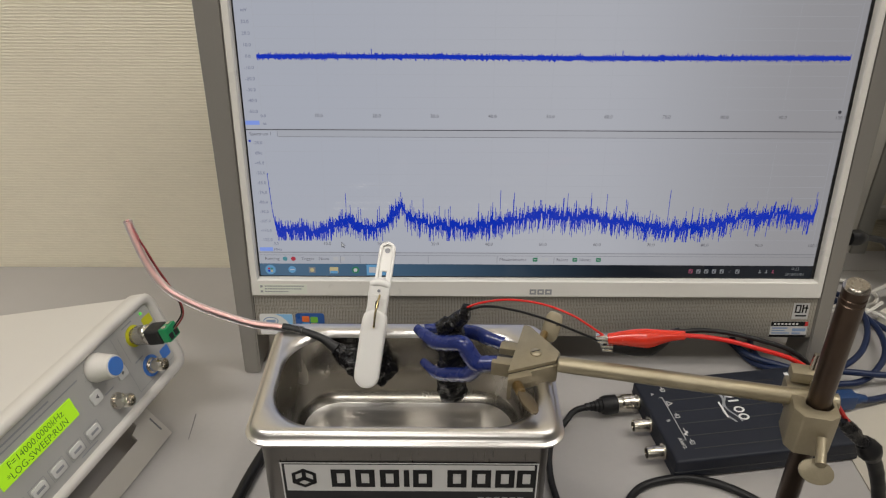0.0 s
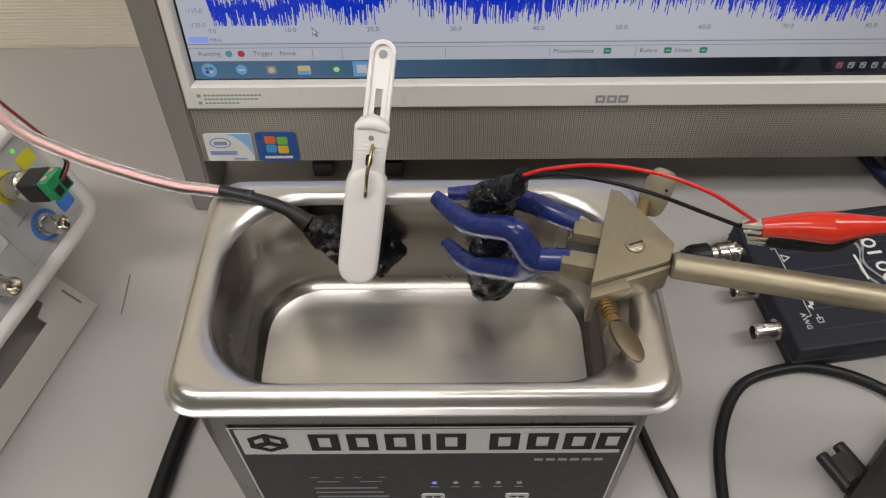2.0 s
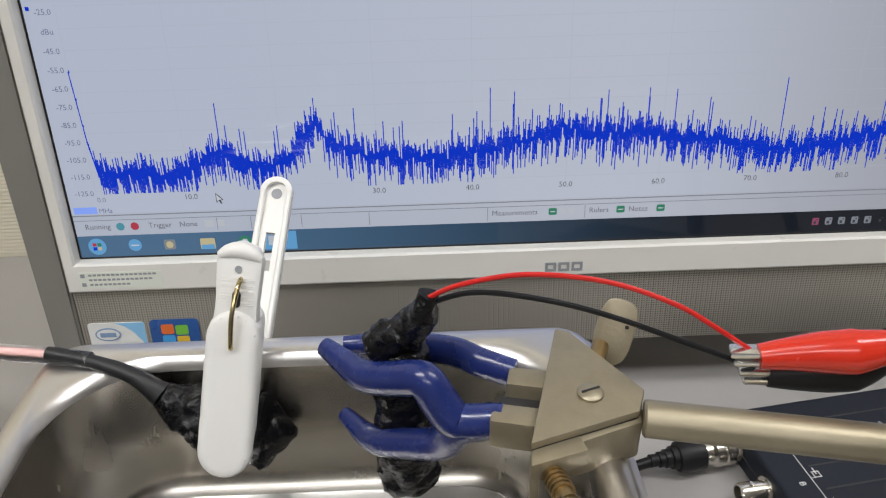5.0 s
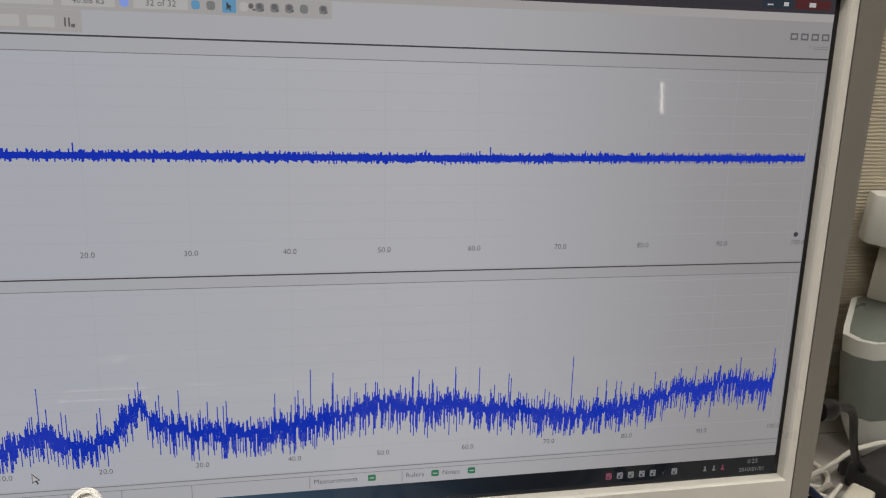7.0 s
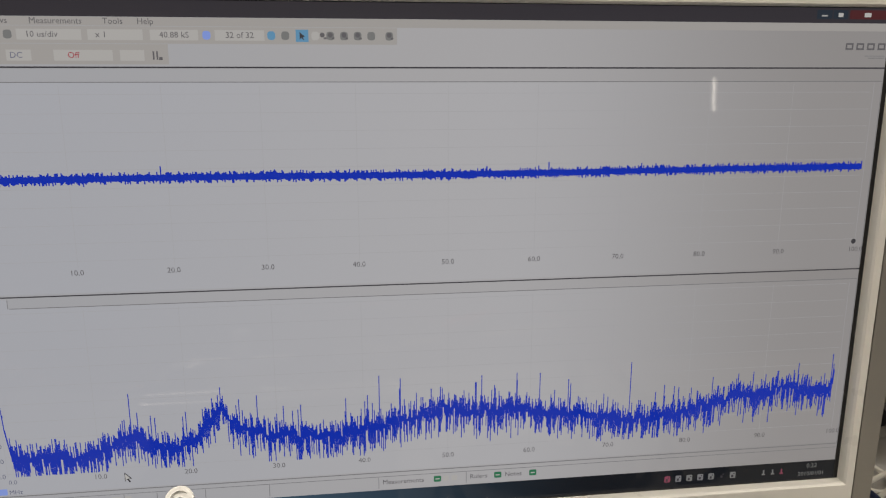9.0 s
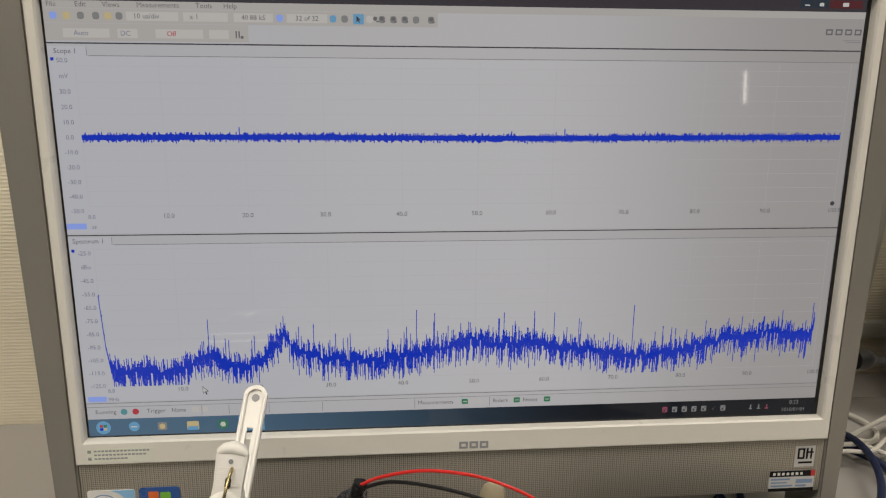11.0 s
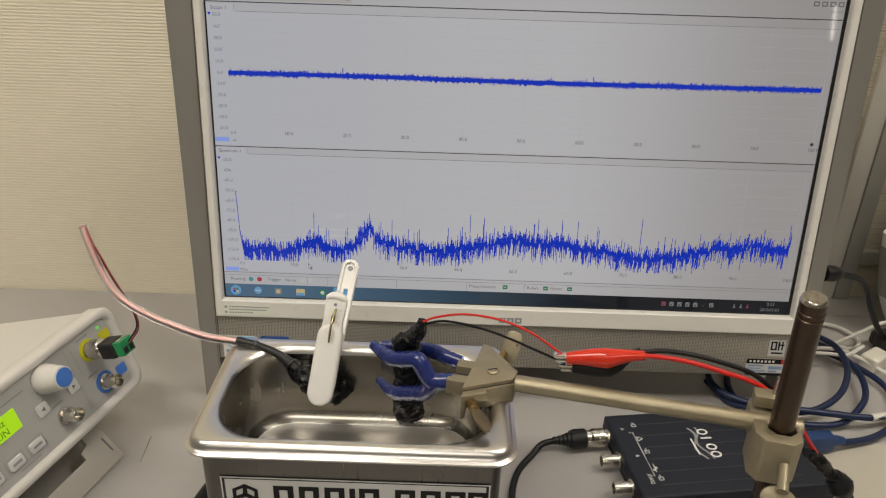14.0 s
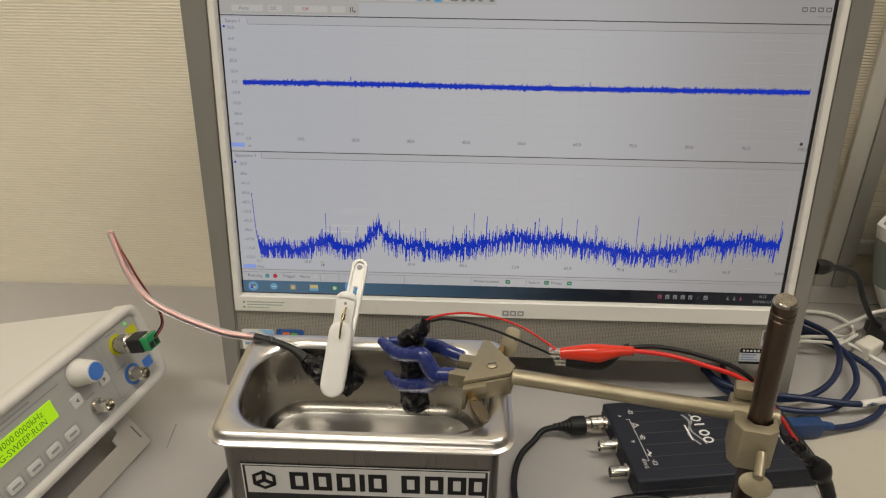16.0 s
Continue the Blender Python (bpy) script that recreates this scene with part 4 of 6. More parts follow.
part("dark_wire", swept([p + Vector((0, 0.0004, -0.0010)) for p in TV[:6]] + [TV[6] + Vector((0.0012, 0, 0)), TV[7] + Vector((0.001, 0, 0)), TV[8]], [0.0009, 0.0008, 0.0007, 0.0005, 0.0004, 0.0003, 0.0003], n=8, m=P0), GREYSLEEVE, probe, "dark wire inside the tube")
WIRE = [(-0.2160, 0.4975, 0.1945), (-0.2130, 0.4970, 0.1850), (-0.2085, 0.4965, 0.1735), (-0.2050, 0.4980, 0.1600), (-0.2005, 0.5020, 0.1420), (-0.1985, 0.5050, 0.1310), (-0.2005, 0.5105, 0.1150), (-0.2095, 0.5135, 0.1010)]
part("red_wire", swept(WIRE, 0.0006, n=6, m=P0), MAROON, probe, "thin dark red wire")
part("black_wire", swept([Vector(p) + Vector((-0.0012, 0.0005, 0.0006)) for p in WIRE[2:]], 0.0006, n=6, m=P0), CABLE, probe, "thin black wire")

# ---- clothes peg ----
peg = thing("clothes_peg", "white plastic clothes peg gripping the taped probe", "clothes peg", Matrix.Translation((-0.073, 0.458, 0.098)))
tipv, near_end, far_end = Vector((-0.0717, 0.4585, 0.0985)), Vector((-0.0612, 0.4850, 0.1620)), Vector((-0.0605, 0.5415, 0.1530))


def arm_space(a, b, face):
    """x across the arm, y along it from a to b, z outwards on the side of face."""
    y = (b - a).normalized()
    z = (Vector(face) - y * Vector(face).dot(y)).normalized()
    x = y.cross(z)
    return Matrix.Translation(peg.location).inverted() @ Matrix(((x.x, y.x, z.x, a.x), (x.y, y.y, z.y, a.y), (x.z, y.z, z.z, a.z), (0, 0, 0, 1)))


def pill(w0, w1, y0, y1, n=8):
    """An outline with half-round ends, w0 wide at y0 and w1 at y1."""
    a, b = w0 / 2, w1 / 2
    return [(a * math.cos(math.pi + math.pi * i / n), y0 + a + a * math.sin(math.pi + math.pi * i / n)) for i in range(n + 1)] + [(b * math.cos(math.pi * i / n), y1 - b + b * math.sin(math.pi * i / n)) for i in range(n + 1)]


A = arm_space(tipv, near_end, (0, -1, 0.35))
LN = (near_end - tipv).length
part("near_jaw", prism(pill(0.0160, 0.0158, -0.001, 0.0505), -0.0050, 0.0045, 0.0030, A, 3), CLIPW, peg, "thick rounded white jaw")
part("near_handle", prism([(-0.0066, 0.044), (0.0066, 0.044), (0.0060, 0.052), (0.0066, LN - 0.005), (0.0050, LN - 0.0012), (0.0, LN + 0.0006), (-0.0050, LN - 0.0012), (-0.0066, LN - 0.005), (-0.0060, 0.052)], -0.0030, 0.0026, 0.0012, A), CLIPW, peg, "ribbed handle of the peg")
for i in range(5):
    part("grip_rib", box((-0.0048, LN - 0.0175 + 0.0017 * i, 0.0026), (0.0048, LN - 0.0167 + 0.0017 * i, 0.00275), 0.0002, 1, A), CLIPW, peg)
part("handle_lip", sweep([A @ Vector((0.0058 * k / 4, LN - 0.0020 - 0.0022 * (k / 4) ** 2, 0.0014)) for k in range(-4, 5)], [0.0014, 0.0021, 0.0024, 0.0024, 0.0024, 0.0021, 0.0014], 12, 3), CLIPW, peg, "thick rolled lip of the handle")
part("handle_hole", lathe([(0.0010, 0.0), (0.0010, 0.0004)], A @ Matrix.Translation((0, LN - 0.0072, 0.0026)), 12), PRINTG, peg)
part("handle_slot", prism(pill(0.0024, 0.0024, LN - 0.0185, LN - 0.0135), 0.0026, 0.0029, m=A), GREYSLEEVE, peg)
mid = tipv.lerp(far_end, 0.42) + Vector((0, 0.004, -0.004))
B = arm_space(mid, far_end, (0, -1, 1.0))
LF = (far_end - mid).length
rail = []
for s in (-1, 1):
    rail.append(box((s * 0.0046 - 0.0010, -0.002, -0.0020), (s * 0.0046 + 0.0010, LF - 0.0035, 0.0022), 0.0005, 1))
ring_o, ring_i = [], []
for i in range(13):
    t = math.pi * i / 12
    ring_o.append((0.0056 * math.cos(t), LF - 0.0045 + 0.0056 * math.sin(t)))
    ring_i.append((0.0037 * math.cos(t), LF - 0.0045 + 0.0037 * math.sin(t)))
head = prism(ring_o + ring_i[::-1], -0.0020, 0.0022)
bm = join(*rail, head, *[prism([(x0, LF - 0.0337), (x1, LF - 0.0337), (x1, LF - 0.0193), (x0, LF - 0.0193)], -0.0016, 0.0005) for x0, x1 in ((-0.0038, -0.0015), (0.0015, 0.0038))], prism([(-0.0038, LF - 0.0195), (0.0038, LF - 0.0195), (0.0038, LF - 0.0072), (-0.0038, LF - 0.0072)], -0.0016, 0.0004), prism([(-0.0038, -0.004), (0.0038, -0.004), (0.0038, LF - 0.0335), (-0.0038, LF - 0.0335)], -0.0016, 0.0006))
bm.transform(B)
part("far_handle", bm, CLIPW, peg, "long slotted handle with a round eye", angle=35)
part("far_web", join(prism([(0.0038 * math.cos(math.pi * i / 12), LF - 0.0045 + 0.0038 * math.sin(math.pi * i / 12)) for i in range(13)] + [(-0.0038, LF - 0.0072), (0.0038, LF - 0.0072)], -0.0016, 0.0002, m=B)), CLIPW, peg)
part("eye_hole", lathe([(0.0019, 0.0), (0.0019, 0.0004)], B @ Matrix.Translation((0, LF - 0.0048, 0.0002)), 14), PRINTG, peg)
part("far_jaw", prism(pill(0.0130, 0.0120, 0.0, 0.050), -0.0150, -0.0060, 0.0028, A, 3), CLIPW, peg)
SP = [A @ Vector(p) for p in ((0.0, 0.0395, 0.0046), (0.0002, 0.0410, 0.0064), (0.0, 0.0490, 0.0070), (0.0004, 0.0550, 0.0060), (0.0008, 0.0590, 0.0040), (0.0008, 0.0605, -0.0020))]
part("spring", sweep(SP, 0.0007, 8), WIREBR, peg, "brass spring wire")

# ---- three-finger clamp on its rod ----
ROD_A, ROD_B = Vector((0.0400, 0.4400, 0.1340)), Vector((0.1900, 0.4053, 0.1365))
clamp = thing("laboratory_clamp", "three-finger laboratory clamp with blue vinyl-dipped fingers", "clamp", Matrix.Translation(ROD_A + Vector((0.0012, -0.0028, 0.0014))))
K0 = Matrix.Translation(-ROD_A)


def axis_point(x, off, z):
    """A point beside the rod's line: x along the desk, off towards the wall, z up."""
    t = (x - 0.044) / (0.165 - 0.044)
    y = 0.439 + (0.411 - 0.439) * t
    return Vector((x + 0.226 * off, y + 0.974 * off, z))


part("rod", rod(ROD_A + Vector((0.0030, -0.0007, 0)), ROD_B, 0.0048, 24, 0.0006), RODM, clamp, "stained nickel rod").data.transform(K0)
# body: a folded plate over a block
CB = K0 @ Matrix(((0.974, 0.226, 0, 0.0), (-0.226, 0.974, 0, 0.4492), (0, 0, 1, 0.0), (0, 0, 0, 1)))
# plate lying flat over the block
PL = K0 @ Matrix.Translation((0.0, 0.0, 0.1340))
part("body_plate", prism([(0.0132, 0.4300), (0.0420, 0.4395), (0.0452, 0.4472), (0.0300, 0.4725), (0.0262, 0.4740)], 0.0, 0.0024, 0.0006, PL), CHAMPAGNE, clamp, "pale brassy cast body plate")
# Dark strip standing in for the shaded groove below the plate.
part("plate_gap_shade", prism([(0.0136, 0.4304), (0.0418, 0.4398), (0.0449, 0.4470), (0.0300, 0.4718), (0.0264, 0.4730)], -0.0006, 0.0001, 0.0, PL), DARKPL, clamp, "dark strip for the shade under the plate")
part("body_block", prism([(0.0150, 0.4315), (0.0270, 0.4330), (0.0428, 0.4385), (0.0448, 0.4465), (0.0300, 0.4690), (0.0255, 0.4690)], -0.0130, -0.0006, 0.0010, PL), CHAMPAGNE, clamp, "cast body block")
part("body_cheek", prism([(0.0128, 0.4255), (0.0275, 0.4300), (0.0262, 0.4350), (0.0140, 0.4330)], -0.0062, -0.0004, 0.0008, PL), CHAMPAGNE, clamp)
part("body_cheek", prism([(0.0128, 0.4258), (0.0152, 0.4264), (0.0165, 0.4345), (0.0140, 0.4345)], -0.0160, -0.0058, 0.0005, PL), CHAMPAGNE, clamp)
part("pivot_screw", lathe([(0.0034, 0.0), (0.0034, 0.0008), (0.0026, 0.0015), (0.0, 0.0017)], PL @ Matrix.Translation((0.0308, 0.4462, 0.0024)), 20), RODM, clamp, "slotted pivot screw")
part("screw_slot", box((-0.0026, -0.0003, 0.0015), (0.0026, 0.0003, 0.0018), 0, 2, PL @ Matrix.Translation((0.0308, 0.4462, 0.0024)) @ pose(0, 0, 0, 0, 0, 20)), GREYSLEEVE, clamp)
# shanks
part("near_shank", box((0.0060, -0.0070, 0.1240), (0.0200, 0.0000, 0.1335), 0.0010, 2, CB), CHAMPAGNE, clamp)
part("rear_shank", box((0.0085, 0.0075, 0.1265), (0.0280, 0.0150, 0.1335), 0.0010, 2, CB), CHAMPAGNE, clamp)
# Charcoal block filling the gap between the shanks in place of its shade.
part("shank_gap_shade", box((0.0070, -0.0005, 0.1235), (0.0270, 0.0078, 0.1290), 0.0010, 2, CB), DARKPL, clamp)


def finger(pts, radii, flat):
    b = sweep([axis_point(*p) for p in pts], radii, 12, 6, flat)
    b.transform(K0)
    return b


UP = [(0.0090, -0.002, 0.1290), (0.0063, -0.002, 0.1286), (-0.0007, -0.002, 0.1270), (-0.0042, -0.002, 0.1276), (-0.0080, -0.001, 0.1326), (-0.0112, 0, 0.1372), (-0.0143, 0.001, 0.1376), (-0.0221, 0.003, 0.1346), (-0.0293, 0.005, 0.1326), (-0.0343, 0.008, 0.1325), (-0.0436, 0.014, 0.1338)]
LOW = [(0.0036, -0.002, 0.1271), (-0.0028, -0.002, 0.1248), (-0.0063, -0.001, 0.1184), (-0.0098, 0, 0.1151), (-0.0173, 0.002, 0.1119), (-0.0257, 0.004, 0.1089), (-0.0312, 0.007, 0.1077), (-0.0396, 0.013, 0.1091)]
REAR = [(0.0096, 0.0160, 0.1298), (-0.0001, 0.0180, 0.1308), (-0.0086, 0.0210, 0.1312), (-0.0257, 0.0230, 0.1300), (-0.0400, 0.0195, 0.1304)]
part("upper_finger", finger(UP, [0.0050, 0.0052, 0.0054, 0.0056, 0.0054, 0.0054, 0.0052, 0.0050, 0.0048, 0.0044, 0.0030], 0.85), BLUEV, clamp, "blue vinyl-dipped finger")
part("lower_finger", finger(LOW, [0.0048, 0.0052, 0.0052, 0.0052, 0.0050, 0.0048, 0.0043, 0.0028], 0.85), BLUEV, clamp, "blue vinyl-dipped finger")
part("rear_finger", finger(REAR, [0.0046, 0.0048, 0.0048, 0.0042, 0.0028], 0.8), BLUEV, clamp, "blue vinyl-dipped finger")


def wing(m, w, h, t, e=1.0):
    """A thumb plate standing along z: oval, or squarer where e is under 1."""
    turn = [2 * math.pi * i / 24 for i in range(24)]
    out = [(w * math.copysign(abs(math.cos(a)) ** e, math.cos(a)), h + h * math.copysign(abs(math.sin(a)) ** e, math.sin(a))) for a in turn]
    return prism(out, -t / 2, t / 2, t * 0.35, m @ pose(0, 0, 0, 90, 0, 0))


part("rear_thumb_screw", rod(K0 @ axis_point(0.0290, 0.004, 0.1320), K0 @ Vector((0.0385, 0.4690, 0.1335)), 0.0024, 12), BRASS, clamp, "threaded brass screw")
part("rear_wing", wing(K0 @ Matrix.Translation((0.0405, 0.4690, 0.1270)) @ pose(0, 0, 0, -28, 8, -22), 0.0055, 0.0097, 0.0020, 0.62), CHAMPAGNE, clamp, "tall rounded thumb plate")
part("wing_hole", lathe([(0.0006, 0.0), (0.0006, 0.0004)], K0 @ Matrix.Translation((0.0405, 0.4690, 0.1270)) @ pose(0, 0, 0, -28, 8, -22) @ pose(0.0030, -0.0010, 0.0120, 90, 0, 0), 10), GREYSLEEVE, clamp)
part("front_thumb_screw", rod(K0 @ Vector((0.0172, 0.4340, 0.1275)), K0 @ Vector((0.0203, 0.4165, 0.1312)), 0.0025, 12), BRASS, clamp, "threaded brass screw")
for i in range(5):
    part("thread", rod(K0 @ Vector((0.0186 + 0.00027 * i, 0.4262 - 0.0015 * i, 0.1292 + 0.00032 * i)), K0 @ Vector((0.0187 + 0.00027 * i, 0.4255 - 0.0015 * i, 0.12935 + 0.00032 * i)), 0.0030, 12), BRASS, clamp)
# the front plate lies nearly flat, turned towards the room
WL = Vector((0.45, -0.85, -0.18)).normalized()
WN = Vector((0.30, -0.20, 0.93))
WN = (WN - WL * WN.dot(WL)).normalized()
WX = (-WN).cross(WL)
WM = Matrix(((WX.x, -WN.x, WL.x, 0.0192), (WX.y, -WN.y, WL.y, 0.4185), (WX.z, -WN.z, WL.z, 0.1322), (0, 0, 0, 1)))
part("front_wing", wing(K0 @ WM, 0.0042, 0.0088, 0.0020), WINGM, clamp, "oval thumb plate")

# ---- taped probe in the clamp ----
probe2 = thing("taped_probe", "black taped probe held upright by the clamp", "probe", Matrix.Translation((-0.0186, 0.455, 0.0965)))
Q0 = Matrix.Translation((0.02, -0.455, -0.096))
part("probe_body", swept([(-0.0165, 0.4610, 0.0880), (-0.0180, 0.4615, 0.0930), (-0.0190, 0.4625, 0.1120), (-0.0190, 0.4640, 0.1260), (-0.0190, 0.4650, 0.1380), (-0.0170, 0.4650, 0.1430)], [0.0076, 0.0094, 0.0084, 0.0080, 0.0084, 0.0050], n=28, steps=12, lumps=0.18, seed=5, m=Q0), TAPE, probe2, "lumpy black tape wrapping")
part("probe_cap", swept([(-0.0270, 0.4620, 0.1405), (-0.0210, 0.4620, 0.1435), (-0.0150, 0.4610, 0.1480), (-0.0120, 0.4560, 0.1560), (-0.0100, 0.4555, 0.1620)], [0.0040, 0.0056, 0.0052, 0.0040, 0.0026], n=26, steps=12, lumps=0.32, seed=11, m=Q0), TAPE, probe2, "knotted black tape top")
part("red_lead", swept([(-0.0110, 0.4550, 0.1610), (-0.0020, 0.4535, 0.1660), (0.0140, 0.4510, 0.1700), (0.0330, 0.4480, 0.1690), (0.0490, 0.4450, 0.1640), (0.0590, 0.4435, 0.1580), (0.0685, 0.4420, 0.1515)], 0.00068, n=8, m=Q0), REDW, probe2, "thin red lead")
part("black_lead", swept([(-0.0110, 0.4555, 0.1590), (0.0010, 0.4535, 0.1635), (0.0170, 0.4505, 0.1630), (0.0340, 0.4480, 0.1590), (0.0540, 0.4445, 0.1520), (0.0710, 0.4420, 0.1455)], 0.00075, n=8, m=Q0), CABLE, probe2, "thin black lead")


# ---- crocodile clips ----
def croc(name_label, boot, jaw_pts, boot_pts, wire_pts, wr, wire_mat, at):
    t = thing("crocodile_clip", name_label, "crocodile clip", Matrix.Translation(at), "pair of crocodile clips")
    o = Matrix.Translation(-Vector(at))
    a, b = (Vector(p) for p in jaw_pts)
    d = (b - a).normalized()
    s = d.cross(Vector((0, 0, 1))).normalized()
    u = s.cross(d)
    fr = o @ Matrix(((d.x, s.x, u.x, a.x), (d.y, s.y, u.y, a.y), (d.z, s.z, u.z, a.z), (0, 0, 0, 1)))
    ln = (b - a).length
    part("upper_jaw", box((0.0, -0.0020, 0.0006), (ln, 0.0020, 0.0026), 0.0007, 2, fr), TINNED, t, "plated steel jaw")
    part("lower_jaw", box((0.0012, -0.0020, -0.0020), (ln, 0.0020, -0.0001), 0.0007, 2, fr), TINNED, t, "plated steel jaw")
    b2 = sweep(boot_pts, [0.0034, 0.0044, 0.0054, 0.0060, 0.0046, 0.0034, 0.0026], 14, 6, 0.9)
    b2.transform(o)
    part("boot", b2, boot, t)
    b3 = sweep(wire_pts, wr, 10)
    b3.transform(o)
    part("lead", b3, wire_mat, t)
    return t


croc("red rubber-booted crocodile clip with its red lead", REDBOOT, ((0.0655, 0.4425, 0.1495), (0.0730, 0.4412, 0.1500)),
     [(0.0725, 0.4413, 0.1500), (0.0800, 0.4405, 0.1512), (0.0870, 0.4395, 0.1522), (0.0940, 0.4383, 0.1530), (0.1000, 0.4373, 0.1548), (0.1060, 0.4362, 0.1565), (0.1140, 0.4350, 0.1578)],
     [(0.1120, 0.4353, 0.1576), (0.1260, 0.4330, 0.1580), (0.1400, 0.4310, 0.1565), (0.1560, 0.4285, 0.1530), (0.1720, 0.4265, 0.1485), (0.1860, 0.4250, 0.1400), (0.1950, 0.4245, 0.1300), (0.2040, 0.4250, 0.1195), (0.2130, 0.4255, 0.1070), (0.2205, 0.4258, 0.0975)], 0.0014, REDW, (0.0700, 0.4420, 0.1500))
croc("black rubber-booted crocodile clip with its black lead", CABLE, ((0.0690, 0.4430, 0.1430), (0.0765, 0.4420, 0.1432)),
     [(0.0765, 0.4425, 0.1430), (0.0840, 0.4415, 0.1436), (0.0900, 0.4410, 0.1444), (0.0960, 0.4400, 0.1462), (0.1010, 0.4395, 0.1490), (0.1060, 0.4400, 0.1530), (0.1130, 0.4400, 0.1568)],
     [(0.1120, 0.4400, 0.1565), (0.1250, 0.4375, 0.1595), (0.1400, 0.4345, 0.1595), (0.1560, 0.4315, 0.1570), (0.1720, 0.4295, 0.1520), (0.1850, 0.4285, 0.1420), (0.1920, 0.4275, 0.1290), (0.2000, 0.4235, 0.1180), (0.2080, 0.4225, 0.1060), (0.2150, 0.4235, 0.0980)], 0.0014, CABLE, (0.0730, 0.4430, 0.1435))
lead = thing("junction_sleeve", "black taped junction of the two clip leads", "cable", Matrix.Translation((0.237, 0.4255, 0.0785)))
J0 = Matrix.Translation((-0.237, -0.4255, -0.0785))
part("sleeve", swept([(0.2120, 0.4245, 0.1030), (0.2200, 0.4250, 0.0960), (0.2280, 0.4255, 0.0875), (0.2330, 0.4255, 0.0820)], [0.0036, 0.0042, 0.0040, 0.0044], n=12, lumps=0.25, seed=2, m=J0), TAPE, lead)
part("junction", swept([(0.2310, 0.4255, 0.0850), (0.2365, 0.4255, 0.0785), (0.2410, 0.4255, 0.0720)], [0.0050, 0.0076, 0.0050], n=14, lumps=0.10, seed=6, m=J0), CABLE, lead, "round black moulded junction")
part("tail", swept([(0.2400, 0.4255, 0.0735), (0.2460, 0.4255, 0.0610), (0.2520, 0.4250, 0.0450), (0.2590, 0.4240, 0.0250), (0.2700, 0.4200, 0.0080), (0.2900, 0.4050, 0.0045), (0.3300, 0.3700, 0.0042)], [0.0046, 0.0046, 0.0042, 0.0040, 0.0040, 0.0040, 0.0040], n=12, lumps=0.10, seed=9, m=J0), CABLE, lead)

# ---- stand with boss head ----
PT, PM = Vector((0.1708, 0.3890, 0.2240)), Vector((0.1790, 0.4000, 0.1370))
PD = (PM - PT).normalized()
PB = PM + PD * ((PM.z - 0.0145) / -PD.z)
stand = thing("retort_stand", "rusty steel retort stand post with its base", "stand", Matrix.Translation((PB.x, PB.y, 0)))
R0 = Matrix.Translation((-PB.x, -PB.y, 0))
L = (PB - PT).length
PR = 0.0061
part("post", lathe([(PR, 0.0), (PR, L - 0.0112), (PR - 0.0005, L - 0.0108), (PR - 0.0005, L - 0.0100), (PR, L - 0.0096), (PR, L - 0.0078), (PR - 0.0005, L - 0.0074), (PR - 0.0005, L - 0.0066), (PR, L - 0.0062), (PR, L - 0.0020)], R0 @ aim(PB, PT), 28), RUSTY, stand, "brown rust-stained post")
part("post_cap", lathe([(PR, L - 0.0020), (PR - 0.0003, L - 0.0008), (PR - 0.0012, L), (0.0, L + 0.0001)], R0 @ aim(PB, PT), 28), CAPSHINE, stand, "worn post end, top highlight put into its colour")
part("base", prism(rounded(-0.1400, -0.0900, 0.0, 0.0, 0.006, 4), 0.0, 0.0145, 0.003, R0 @ pose(0.1860, 0.4400, 0, 0, 0, 44)), mat("dark_brown_base_paint", (0.015, 0.012, 0.011), 0.5, var=0.2, scale=120, bump=0.1, bscale=500, stain=0.2), stand, "dark brown cast base")
part("base_collar", lathe([(0.0120, 0.0), (0.0120, 0.006), (0.0085, 0.010)], R0 @ aim(PB, PT), 24), DARKPL, stand)

boss = thing("boss_head", "champagne cast boss head joining rod and post", "boss head", Matrix.Translation(PM))
BH = Matrix(((0.974, 0.226, 0, 0), (-0.226, 0.974, 0, 0), (0, 0, 1, 0), (0, 0, 0, 1)))
# body round the post with an opening towards the viewer's side, rod seat behind
part("post_block", prism([(-0.0138, -0.0088), (-0.0095, -0.0145), (0.0040, -0.0145), (0.0092, -0.0102), (0.0092, 0.0030), (0.0068, 0.0030), (0.0068, -0.0038), (0.0032, -0.0072), (-0.0032, -0.0072), (-0.0068, -0.0038), (-0.0068, 0.0082), (-0.0138, 0.0082)], -0.0225, 0.0042, 0.0010, BH), CHAMPAGNE, boss, "hooked cast block")
part("rod_seat", box((-0.0142, 0.0078, -0.0110), (0.0070, 0.0220, 0.0020), 0.0018, 2, BH), CHAMPAGNE, boss)
part("rod_seat", box((-0.0130, 0.0125, 0.0040), (0.0040, 0.0220, 0.0110), 0.0014, 2, BH), CHAMPAGNE, boss)
part("seat_screw", rod(BH @ Vector((-0.002, 0.018, 0.010)), BH @ Vector((-0.001, 0.020, 0.0200)), 0.0020, 12), NICKEL, boss)
part("small_screw", lathe([(0.0026, 0.0), (0.0024, 0.0014), (0.0, 0.0018)], BH @ pose(-0.0010, 0.0130, 0.0060, 90, 0, 0), 14), NICKEL, boss)
part("clamp_screw", rod(BH @ Vector((0.0020, -0.0150, -0.0090)), BH @ Vector((0.0000, -0.0290, -0.0140)), 0.0028, 14), CHAMPAGNE, boss, "threaded clamp screw")
